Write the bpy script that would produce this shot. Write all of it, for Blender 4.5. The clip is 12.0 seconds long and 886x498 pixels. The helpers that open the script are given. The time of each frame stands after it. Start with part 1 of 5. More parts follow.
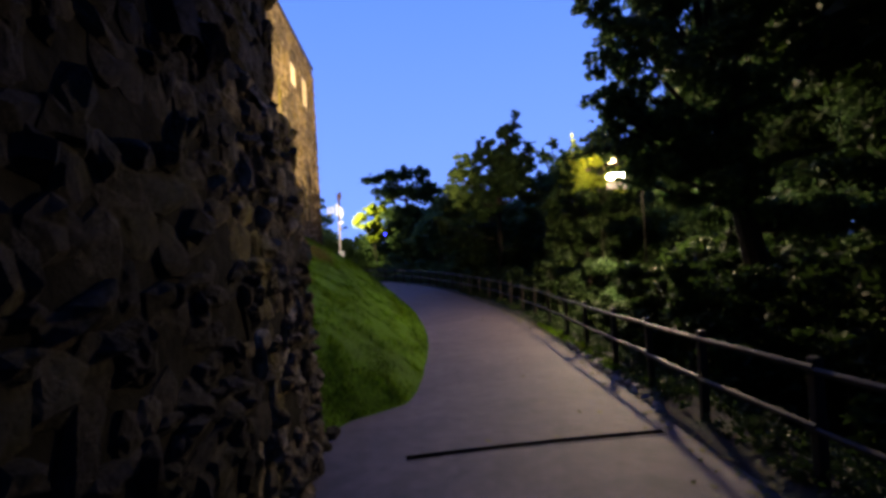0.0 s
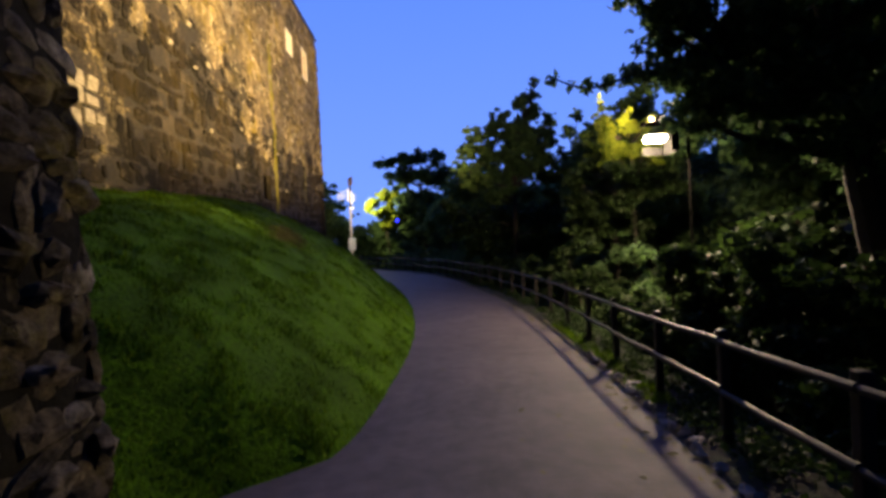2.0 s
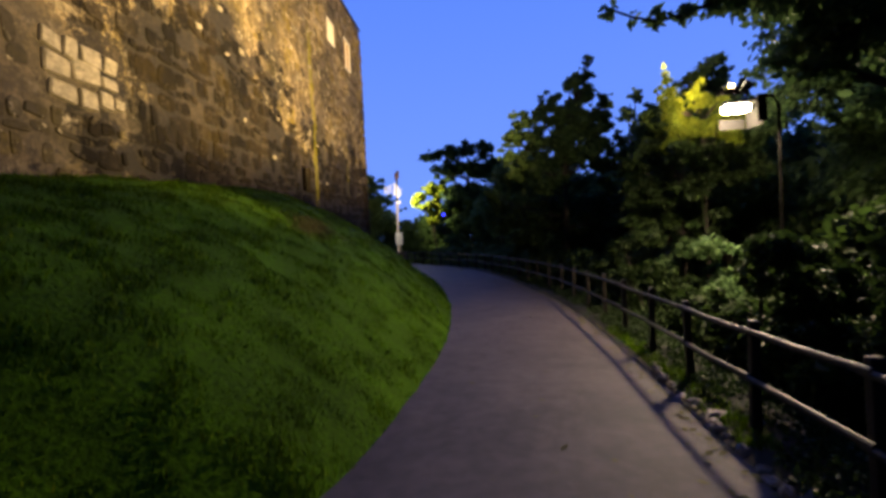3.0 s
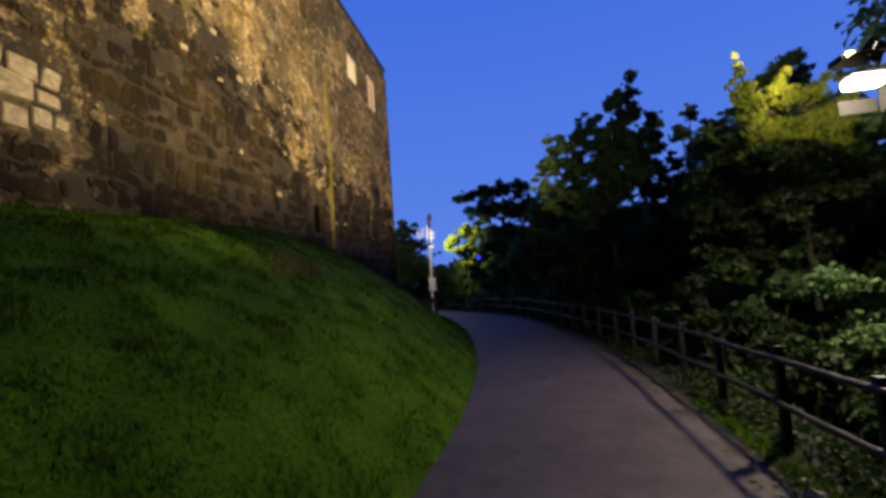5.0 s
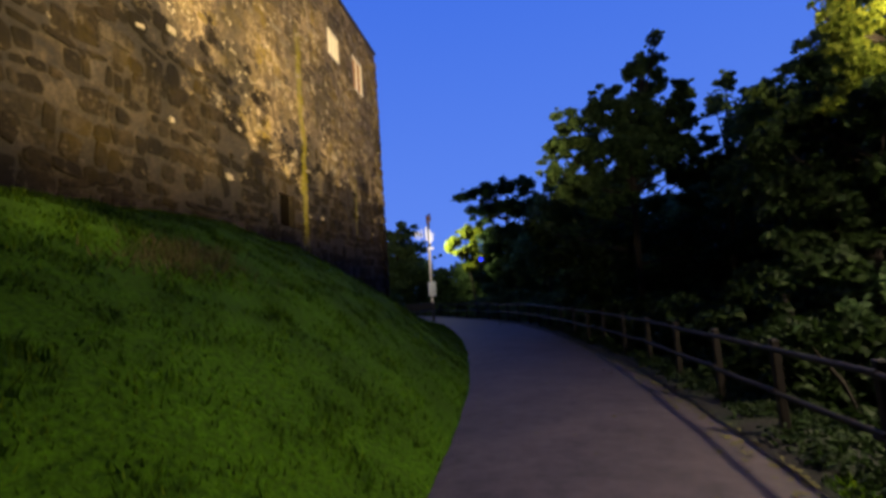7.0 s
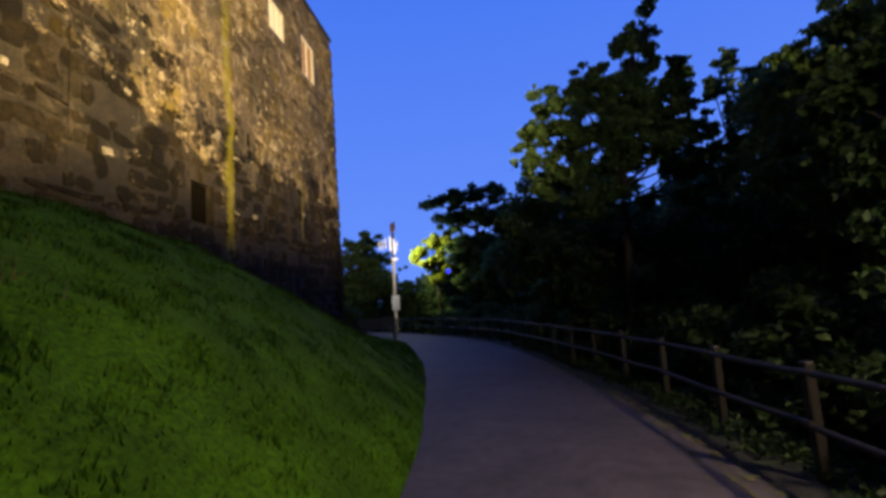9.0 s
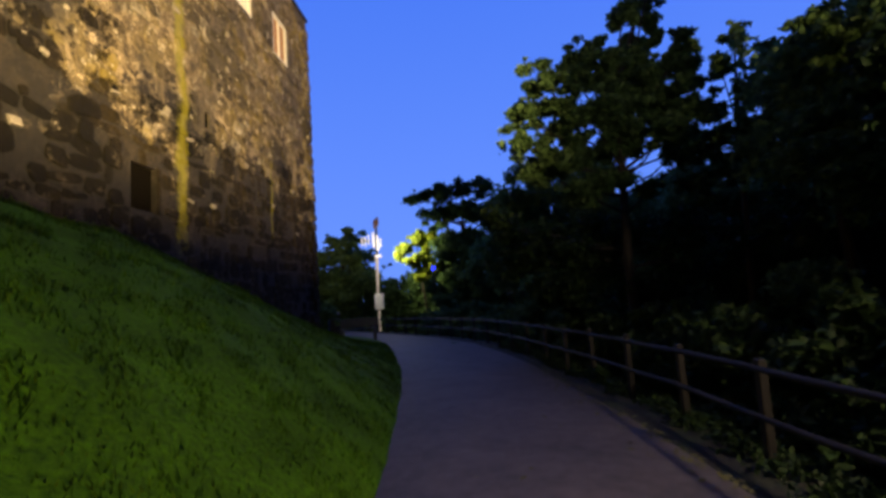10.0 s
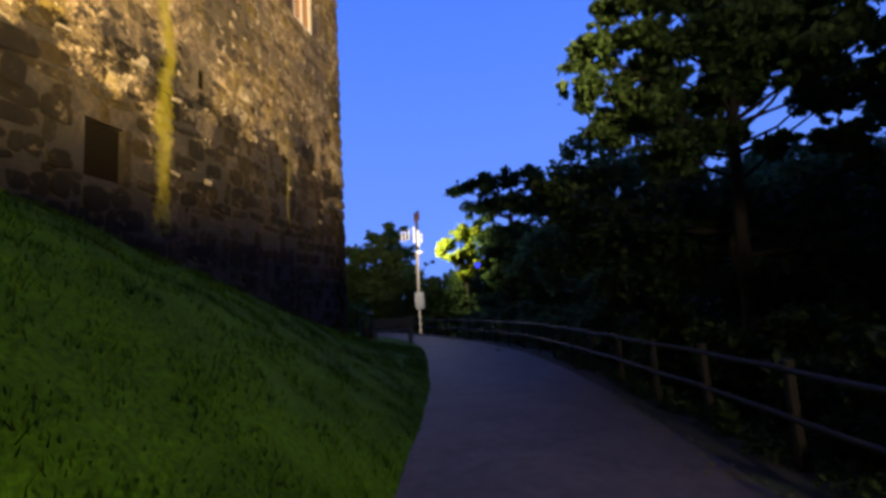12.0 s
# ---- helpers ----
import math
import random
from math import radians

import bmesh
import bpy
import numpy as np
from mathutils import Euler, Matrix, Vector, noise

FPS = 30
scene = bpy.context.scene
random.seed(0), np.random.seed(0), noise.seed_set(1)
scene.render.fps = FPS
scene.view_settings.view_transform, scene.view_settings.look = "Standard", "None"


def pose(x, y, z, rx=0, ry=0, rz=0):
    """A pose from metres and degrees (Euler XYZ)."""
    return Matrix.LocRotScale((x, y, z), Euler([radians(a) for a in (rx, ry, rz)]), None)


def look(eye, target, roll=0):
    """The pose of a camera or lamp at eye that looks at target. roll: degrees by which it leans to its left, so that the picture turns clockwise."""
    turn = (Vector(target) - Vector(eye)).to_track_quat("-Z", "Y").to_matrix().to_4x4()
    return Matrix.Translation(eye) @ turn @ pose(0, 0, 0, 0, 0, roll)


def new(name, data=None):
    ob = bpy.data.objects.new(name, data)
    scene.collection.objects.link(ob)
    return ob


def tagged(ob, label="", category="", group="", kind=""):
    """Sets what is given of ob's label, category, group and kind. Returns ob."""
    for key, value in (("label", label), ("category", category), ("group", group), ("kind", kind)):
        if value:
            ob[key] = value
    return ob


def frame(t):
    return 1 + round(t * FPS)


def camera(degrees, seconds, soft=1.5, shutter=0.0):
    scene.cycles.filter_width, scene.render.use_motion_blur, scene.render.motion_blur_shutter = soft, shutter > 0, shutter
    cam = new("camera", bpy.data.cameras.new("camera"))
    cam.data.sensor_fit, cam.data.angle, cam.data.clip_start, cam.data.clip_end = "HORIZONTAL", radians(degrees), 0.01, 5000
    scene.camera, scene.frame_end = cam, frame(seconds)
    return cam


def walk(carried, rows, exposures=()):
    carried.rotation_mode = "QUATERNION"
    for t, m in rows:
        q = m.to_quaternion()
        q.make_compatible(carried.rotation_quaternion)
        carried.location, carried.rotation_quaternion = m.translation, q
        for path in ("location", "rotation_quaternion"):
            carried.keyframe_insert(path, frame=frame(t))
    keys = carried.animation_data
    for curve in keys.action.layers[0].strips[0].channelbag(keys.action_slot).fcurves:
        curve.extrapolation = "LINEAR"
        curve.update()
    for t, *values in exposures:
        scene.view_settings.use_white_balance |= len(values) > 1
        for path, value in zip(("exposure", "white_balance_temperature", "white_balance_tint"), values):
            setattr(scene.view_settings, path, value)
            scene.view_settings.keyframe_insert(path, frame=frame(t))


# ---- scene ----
cam = camera(88.5, 12.0, soft=3.4)
METRES, EYE, TILT, LEAN, TURN = 13.0, 1.6, 0.0, 0.0, -4.6
ROWS = [
    (0.0, 0.0, 0.0, 0.0, -0.0, -0.06, 3.33),
    (0.5, 0.0118, 0.0403, -0.0052, 1.49, -0.73, 2.21),
    (1.0, 0.0249, 0.0802, -0.0084, 2.01, -0.07, 2.24),
    (1.5, 0.0353, 0.1215, -0.0128, 2.14, -0.6, 2.47),
    (2.0, 0.0441, 0.1592, -0.0158, 2.86, -1.19, 2.93),
    (2.5, 0.0535, 0.1972, -0.0213, 6.08, -2.06, 2.46),
    (3.0, 0.0579, 0.2335, -0.0228, 9.24, -1.43, 2.96),
    (5.0, 0.061, 0.3873, -0.0322, 14.36, 4.69, 4.13),
    (5.5, 0.0576, 0.4278, -0.0355, 15.76, 4.28, 3.18),
    (6.0, 0.0565, 0.4717, -0.0386, 16.56, 3.8, 2.64),
    (6.5, 0.0532, 0.5175, -0.0388, 15.93, 4.88, 3.57),
    (8.5, 0.0321, 0.6866, -0.0437, 12.84, 6.04, 4.67),
    (9.0, 0.0292, 0.7285, -0.0435, 11.3, 6.94, 4.51),
    (9.5, 0.0279, 0.771, -0.0432, 10.1, 6.65, 4.25),
    (10.0, 0.0259, 0.8133, -0.0432, 9.77, 6.61, 4.55),
    (10.5, 0.0251, 0.8544, -0.0414, 11.73, 7.01, 4.98),
    (11.0, 0.0201, 0.8982, -0.044, 12.76, 6.91, 5.01),
    (11.5, 0.0167, 0.9421, -0.0463, 14.03, 6.64, 3.71),
    (12.0, 0.0062, 0.9866, -0.0465, 15.71, 7.1, 3.63),
]
EXPOSURES = [(0.0, 0.45, 7100, 10), (2.0, 0.2, 7000, 10), (3.2, 0.0, 6900, 10), (5.0, -0.58, 6150, 10), (6.5, -0.5, 6150, 10), (8.5, -0.25, 6350, 9), (9.5, -0.2, 6350, 9), (10.5, -0.05, 6500, 10), (12.0, 0.02, 6500, 10)]
walk(cam, [(t, pose(0, 0, EYE, TILT, LEAN, TURN) @ pose(METRES * x, METRES * y, METRES * z, 90 + pitch, roll, yaw)) for t, x, y, z, yaw, pitch, roll in ROWS], EXPOSURES)

# ---- dusk sky: deep blue, a little paler towards the horizon ----
world = bpy.data.worlds.new("dusk")
scene.world = world
world.use_nodes = True
wn, wl = world.node_tree.nodes, world.node_tree.links
wn.clear()
w_out, w_bg = wn.new("ShaderNodeOutputWorld"), wn.new("ShaderNodeBackground")
w_co, w_sep, w_ramp = wn.new("ShaderNodeTexCoord"), wn.new("ShaderNodeSeparateXYZ"), wn.new("ShaderNodeValToRGB")
wl.new(w_co.outputs["Generated"], w_sep.inputs[0])
wl.new(w_sep.outputs["Z"], w_ramp.inputs[0])
w_ramp.color_ramp.elements[0].position, w_ramp.color_ramp.elements[0].color = 0.0, (0.150, 0.295, 0.95, 1)
w_ramp.color_ramp.elements[1].position, w_ramp.color_ramp.elements[1].color = 0.75, (0.045, 0.155, 0.80, 1)
wl.new(w_ramp.outputs[0], w_bg.inputs[0])
# the afterglow lies ahead of the walk; the sky darkens overhead and behind
w_dot, w_glow = wn.new("ShaderNodeVectorMath"), wn.new("ShaderNodeMapRange")
w_dot.operation, w_dot.inputs[1].default_value = "DOT_PRODUCT", (-0.1, 0.96, 0.25)
w_glow.interpolation_type = "SMOOTHSTEP"
for w_k, w_v in zip(("From Min", "From Max", "To Min", "To Max"), (-0.15, 0.8, 0.16, 1.22)):
    w_glow.inputs[w_k].default_value = w_v
wl.new(w_co.outputs["Generated"], w_dot.inputs[0])
wl.new(w_dot.outputs["Value"], w_glow.inputs["Value"])
wl.new(w_glow.outputs[0], w_bg.inputs[1])
wl.new(w_bg.outputs[0], w_out.inputs[0])


def lamp(name, kind, place, power, colour, radius=0.1, target=None, cone=60, blend=0.5):
    data = bpy.data.lights.new(name, kind)
    data.energy, data.color, data.shadow_soft_size = power, colour, radius
    if kind == "SPOT":
        data.spot_size, data.spot_blend = radians(cone), blend
    ob = new(name, data)
    ob.matrix_world = look(place, target) if target else Matrix.Translation(place)
    return ob


LAMP = Vector((5.25, 10.55, 3.02))
lamp("street_lamp_light", "POINT", LAMP + Vector((-0.20, -0.02, -0.02)), 1700, (1.0, 0.77, 0.52), 0.16)
FLOOD, FLOOD_AIM = LAMP + Vector((0.05, 0.05, 0.42)), Vector((-4.85, 18.4, 12.2))
lamp("castle_floodlight_beam", "SPOT", FLOOD + 0.06 * (FLOOD_AIM - FLOOD).normalized(), 28000, (1.0, 0.69, 0.28), 0.025, FLOOD_AIM, 137, 1.0)
lamp("mast_light", "POINT", (-5.1, 39.3, 5.0), 260, (1.0, 0.9, 0.6), 0.25)
# added spot without a fixture, brightens the large-leaved tree beside the mast
lamp("tree_fill_beam", "SPOT", (-5.2, 38.2, 5.2), 4200, (1.0, 0.88, 0.45), 0.15, (-3.0, 40.5, 4.4), 85, 0.7)


# ---- materials ----
def material(name, rough=0.8, metal=0.0):
    m = bpy.data.materials.new(name)
    m.use_nodes = True
    b = m.node_tree.nodes["Principled BSDF"]
    b.inputs["Roughness"].default_value, b.inputs["Metallic"].default_value = rough, metal
    return m, m.node_tree.nodes, m.node_tree.links, b


def tex_noise(n, l, co, scale, detail=6, rough=0.6):
    t = n.new("ShaderNodeTexNoise")
    t.inputs["Scale"].default_value, t.inputs["Detail"].default_value, t.inputs["Roughness"].default_value = scale, detail, rough
    l.new(co, t.inputs["Vector"])
    return t.outputs["Fac"]


def ramp(n, l, fac, stops):
    r = n.new("ShaderNodeValToRGB")
    e = r.color_ramp.elements
    while len(e) < len(stops):
        e.new(0.5)
    for k, (p, c) in zip(e, stops):
        k.position, k.color = p, (*c, 1)
    l.new(fac, r.inputs[0])
    return r.outputs[0]


def mix(n, l, fac, a, b, how="MIX"):
    x = n.new("ShaderNodeMix")
    x.data_type, x.blend_type = "RGBA", how
    for sock, v in ((x.inputs["Factor"], fac), (x.inputs["A"], a), (x.inputs["B"], b)):
        if isinstance(v, (int, float)):
            sock.default_value = v
        elif isinstance(v, tuple):
            sock.default_value = (*v, 1)
        else:
            l.new(v, sock)
    return x.outputs["Result"]


def math_node(n, l, op, a, b=0.0):
    x = n.new("ShaderNodeMath")
    x.operation = op
    for sock, v in zip(x.inputs, (a, b)):
        if isinstance(v, (int, float)):
            sock.default_value = v
        else:
            l.new(v, sock)
    return x.outputs[0]


def bump(n, l, b, height, strength, distance):
    x = n.new("ShaderNodeBump")
    x.inputs["Strength"].default_value, x.inputs["Distance"].default_value = strength, distance
    l.new(height, x.inputs["Height"])
    l.new(x.outputs[0], b.inputs["Normal"])


def world_place(n):
    return n.new("ShaderNodeNewGeometry").outputs["Position"]


def plain(name, colour, rough=0.6, metal=0.0, grain=30.0, vary=0.25, relief=0.004):
    m, n, l, b = material(name, rough, metal)
    co = n.new("ShaderNodeTexCoord").outputs["Object"]
    f = tex_noise(n, l, co, grain)
    dark = tuple(c * (1 - vary) for c in colour)
    light = tuple(min(1, c * (1 + vary)) for c in colour)
    l.new(ramp(n, l, f, [(0.3, dark), (0.7, light)]), b.inputs["Base Color"])
    bump(n, l, b, f, 0.4, relief)
    return m


def glow(name, colour, strength):
    m, n, l, b = material(name)
    b.inputs["Base Color"].default_value = (*[0.08 * c for c in colour], 1)
    b.inputs["Emission Color"].default_value, b.inputs["Emission Strength"].default_value = (*colour, 1), strength
    return m


def dark_patches(n, l, co):
    """Three dark patches with ragged outlines on the castle's face: centre, reach along and up the wall."""
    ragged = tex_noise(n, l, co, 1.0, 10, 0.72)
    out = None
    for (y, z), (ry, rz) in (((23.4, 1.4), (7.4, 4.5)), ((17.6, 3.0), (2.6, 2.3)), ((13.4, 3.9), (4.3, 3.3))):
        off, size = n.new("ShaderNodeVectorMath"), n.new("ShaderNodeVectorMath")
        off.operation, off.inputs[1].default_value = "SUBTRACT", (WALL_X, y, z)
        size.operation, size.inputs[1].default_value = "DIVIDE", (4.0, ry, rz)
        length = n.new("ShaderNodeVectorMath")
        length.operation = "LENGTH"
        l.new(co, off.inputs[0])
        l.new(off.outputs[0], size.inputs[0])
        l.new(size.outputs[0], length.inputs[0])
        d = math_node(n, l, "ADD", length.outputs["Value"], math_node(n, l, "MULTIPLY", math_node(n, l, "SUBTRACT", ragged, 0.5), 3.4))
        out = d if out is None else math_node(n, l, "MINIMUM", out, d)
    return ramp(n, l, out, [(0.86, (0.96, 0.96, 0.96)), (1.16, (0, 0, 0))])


def lime_flecks(n, l, co):
    """Small pale flecks of lime and bare stone."""
    return ramp(n, l, math_node(n, l, "ADD", math_node(n, l, "MULTIPLY", tex_noise(n, l, co, 4.2, 3, 0.5), 0.55), math_node(n, l, "MULTIPLY", tex_noise(n, l, co, 13.0, 5, 0.6), 0.45)), [(0.575, (0, 0, 0)), (0.63, (0.75, 0.75, 0.75))])


def algae_streaks(n, l, co):
    """Wandering streaks of yellow-green algae where water ran down the wall: place along it, half width, foot and head."""
    at = n.new("ShaderNodeSeparateXYZ")
    l.new(co, at.inputs[0])
    wander, edge = tex_noise(n, l, co, 0.8, 2), tex_noise(n, l, co, 6.0, 8, 0.75)
    y = math_node(n, l, "ADD", at.outputs["Y"], math_node(n, l, "MULTIPLY", math_node(n, l, "SUBTRACT", wander, 0.5), 0.5))
    out = None
    for y0, w, z0, z1 in ((19.25, 0.20, 2.4, 9.4), (23.3, 0.06, 3.2, 5.6)):
        d = math_node(n, l, "DIVIDE", math_node(n, l, "ABSOLUTE", math_node(n, l, "SUBTRACT", y, y0)), w)
        e = math_node(n, l, "DIVIDE", math_node(n, l, "ABSOLUTE", math_node(n, l, "SUBTRACT", at.outputs["Z"], (z0 + z1) / 2)), (z1 - z0) / 2)
        d = math_node(n, l, "MAXIMUM", d, math_node(n, l, "POWER", e, 3.0))
        out = d if out is None else math_node(n, l, "MINIMUM", out, d)
    d = math_node(n, l, "ADD", out, math_node(n, l, "MULTIPLY", math_node(n, l, "SUBTRACT", edge, 0.5), 2.2))
    return ramp(n, l, d, [(0.3, (0.7, 0.7, 0.7)), (1.15, (0, 0, 0))])


WALL_X, CORNER_Y, TOP_Z = -4.85, 26.8, 12.35


def stone_material(name, low, mid, high, moss, per_island=False, wet=0.9, relief=0.018):
    """Weathered rubble: each stone its own tone, grain and pits, lichen and moss in patches."""
    m, n, l, b = material(name, wet)
    b.inputs["Specular IOR Level"].default_value = 0.15
    co = world_place(n)
    pick = n.new("ShaderNodeNewGeometry").outputs["Random Per Island"] if per_island else n.new("ShaderNodeObjectInfo").outputs["Random"]
    tone = ramp(n, l, pick, [(0.0, low), (0.25, mid), (0.5, low), (0.75, mid), (0.88, high), (1.0, mid)])
    grain = tex_noise(n, l, co, 9, 10, 0.75)
    col = mix(n, l, 0.9, tone, ramp(n, l, grain, [(0.36, (0.10, 0.09, 0.08)), (0.52, (0.7, 0.7, 0.7)), (0.66, (1.35, 1.35, 1.35))]), "MULTIPLY")
    patch = tex_noise(n, l, co, 1.3, 8, 0.7)
    col = mix(n, l, ramp(n, l, patch, [(0.50, (0, 0, 0)), (0.66, (0.75, 0.75, 0.75))]), col, moss)
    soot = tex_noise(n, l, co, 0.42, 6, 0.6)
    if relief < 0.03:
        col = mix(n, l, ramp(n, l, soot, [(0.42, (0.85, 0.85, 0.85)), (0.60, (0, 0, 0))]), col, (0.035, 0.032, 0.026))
        col = mix(n, l, lime_flecks(n, l, co), col, (0.52, 0.46, 0.35))
        col = mix(n, l, dark_patches(n, l, co), col, (0.10, 0.092, 0.082), "MULTIPLY")
        col = mix(n, l, algae_streaks(n, l, co), col, (0.20, 0.185, 0.012))
    else:
        grime = ramp(n, l, tex_noise(n, l, co, 2.4, 9, 0.75), [(0.40, (0.25, 0.24, 0.22)), (0.58, (1.0, 1.0, 1.0)), (0.70, (1.5, 1.4, 1.2))])
        col = mix(n, l, 0.9, col, grime, "MULTIPLY")
    l.new(col, b.inputs["Base Color"])
    bump(n, l, b, math_node(n, l, "ADD", grain, tex_noise(n, l, co, 32, 8, 0.7)), 0.95, relief)
    return m


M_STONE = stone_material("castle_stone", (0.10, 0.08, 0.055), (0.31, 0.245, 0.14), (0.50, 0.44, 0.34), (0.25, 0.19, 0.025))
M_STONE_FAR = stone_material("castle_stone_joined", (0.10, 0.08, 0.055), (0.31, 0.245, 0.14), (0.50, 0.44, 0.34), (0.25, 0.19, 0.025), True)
# the ruin's stone twice: shade put into the first colour, lamplight into the second
M_RUIN_SHADED = stone_material("ruin_stone_shaded", (0.026, 0.021, 0.015), (0.048, 0.039, 0.026), (0.10, 0.086, 0.062), (0.050, 0.048, 0.008), relief=0.05)
M_RUIN_LIT = stone_material("ruin_stone_lit", (0.11, 0.090, 0.058), (0.27, 0.22, 0.135), (0.46, 0.41, 0.32), (0.25, 0.215, 0.028), relief=0.05)
M_PALE = plain("pale_ashlar", (0.22, 0.195, 0.15), 0.9, 0, 3, 0.55, 0.01)
M_WOOD = plain("weathered_rail_wood", (0.012, 0.010, 0.009), 0.55, 0, 22, 0.4, 0.004)
M_WOOD.node_tree.nodes["Principled BSDF"].inputs["Specular IOR Level"].default_value = 0.22
M_METAL = plain("galvanised_steel", (0.42, 0.42, 0.42), 0.4, 0.9, 18, 0.2, 0.001)
M_DARK = plain("dark_painted_steel", (0.018, 0.018, 0.019), 0.7, 0.0, 20, 0.3, 0.001)
M_SOOT = plain("soot_black_steel", (0.003, 0.003, 0.003), 1.0, 0.0, 20, 0.3, 0.001)
M_SOOT.node_tree.nodes["Principled BSDF"].inputs["Specular IOR Level"].default_value = 0.02
M_WHITE = plain("off_white_enamel", (0.75, 0.73, 0.66), 0.5, 0, 6, 0.1, 0.001)
# near-black colour standing for the shade in niche, hole and drain slot
M_RECESS_SHADE = plain("recess_shade", (0.006, 0.005, 0.004), 1.0)
M_RECESS_SHADE.node_tree.nodes["Principled BSDF"].inputs["Specular IOR Level"].default_value = 0.0
M_BARK = plain("bark", (0.020, 0.016, 0.012), 0.9, 0, 14, 0.5, 0.03)
M_LAMP = glow("lamp_glass", (1.0, 0.86, 0.55), 60)
M_FLOOD = glow("flood_glass", (1.0, 0.86, 0.55), 6)
M_LED = glow("mast_panel_glow", (1.0, 0.88, 0.80), 1.2)
M_LED_DIM = glow("mast_pole_glow", (1.0, 0.80, 0.62), 0.55)
M_BLUE = glow("blue_signal", (0.02, 0.03, 1.0), 4)


def leaf_material(name, dark, light):
    m, n, l, b = material(name, 0.62)
    b.inputs["Specular IOR Level"].default_value = 0.25
    pick = n.new("ShaderNodeNewGeometry").outputs["Random Per Island"]
    col = ramp(n, l, pick, [(0.0, dark), (1.0, light)])
    l.new(col, b.inputs["Base Color"])
    tr = n.new("ShaderNodeBsdfTranslucent")
    l.new(col, tr.inputs[0])
    mx = n.new("ShaderNodeMixShader")
    mx.inputs[0].default_value = 0.42
    l.new(b.outputs[0], mx.inputs[1])
    l.new(tr.outputs[0], mx.inputs[2])
    l.new(mx.outputs[0], n["Material Output"].inputs[0])
    return m


# foliage in four tones; the second has shade in its colour, the last lamplight
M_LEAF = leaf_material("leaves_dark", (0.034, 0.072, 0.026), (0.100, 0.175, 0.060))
M_LEAF_SHADED = leaf_material("leaves_shaded", (0.010, 0.022, 0.006), (0.030, 0.058, 0.012))
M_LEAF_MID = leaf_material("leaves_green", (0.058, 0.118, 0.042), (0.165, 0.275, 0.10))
M_LEAF_LIT = leaf_material("leaves_lit", (0.12, 0.165, 0.016), (0.29, 0.36, 0.036))


def asphalt():
    m, n, l, b = material("worn_asphalt", 0.72)
    co = world_place(n)
    fine, mid, big = tex_noise(n, l, co, 160, 3), tex_noise(n, l, co, 7, 6), tex_noise(n, l, co, 0.7, 4)
    col = ramp(n, l, fine, [(0.3, (0.046, 0.037, 0.038)), (0.7, (0.104, 0.080, 0.082))])
    col = mix(n, l, 0.6, col, ramp(n, l, mid, [(0.35, (0.45, 0.45, 0.45)), (0.65, (1.1, 1.1, 1.1))]), "MULTIPLY")
    blot = tex_noise(n, l, co, 1.9, 7, 0.7)
    col = mix(n, l, 0.7, col, ramp(n, l, blot, [(0.33, (0.42, 0.41, 0.42)), (0.50, (0.95, 0.95, 0.95)), (0.68, (1.35, 1.3, 1.28))]), "MULTIPLY")
    col = mix(n, l, 0.5, col, ramp(n, l, big, [(0.4, (0.6, 0.6, 0.62)), (0.6, (1, 1, 1))]), "MULTIPLY")
    l.new(col, b.inputs["Base Color"])
    bump(n, l, b, fine, 0.5, 0.006)
    return m


def soil():
    m, n, l, b = material("turf", 0.9)
    b.inputs["Specular IOR Level"].default_value = 0.1
    co = world_place(n)
    f, big = tex_noise(n, l, co, 24, 6), tex_noise(n, l, co, 1.3, 5)
    col = ramp(n, l, f, [(0.3, (0.020, 0.055, 0.001)), (0.7, (0.085, 0.195, 0.002))])
    col = mix(n, l, 0.7, col, ramp(n, l, big, [(0.35, (0.45, 0.45, 0.4)), (0.62, (1, 1, 1))]), "MULTIPLY")
    l.new(col, b.inputs["Base Color"])
    bump(n, l, b, f, 0.8, 0.03)
    return m


def litter():
    m, n, l, b = material("leaf_litter_shaded", 0.95)
    co = world_place(n)
    f, big = tex_noise(n, l, co, 38, 6), tex_noise(n, l, co, 2.5, 5)
    # litter and weeds, with the shade under fence and shrubs put into the colour
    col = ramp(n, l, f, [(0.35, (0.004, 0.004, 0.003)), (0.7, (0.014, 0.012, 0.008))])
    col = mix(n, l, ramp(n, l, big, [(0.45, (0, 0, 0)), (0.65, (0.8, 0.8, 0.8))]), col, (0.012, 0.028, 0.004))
    l.new(col, b.inputs["Base Color"])
    bump(n, l, b, f, 0.9, 0.04)
    return m


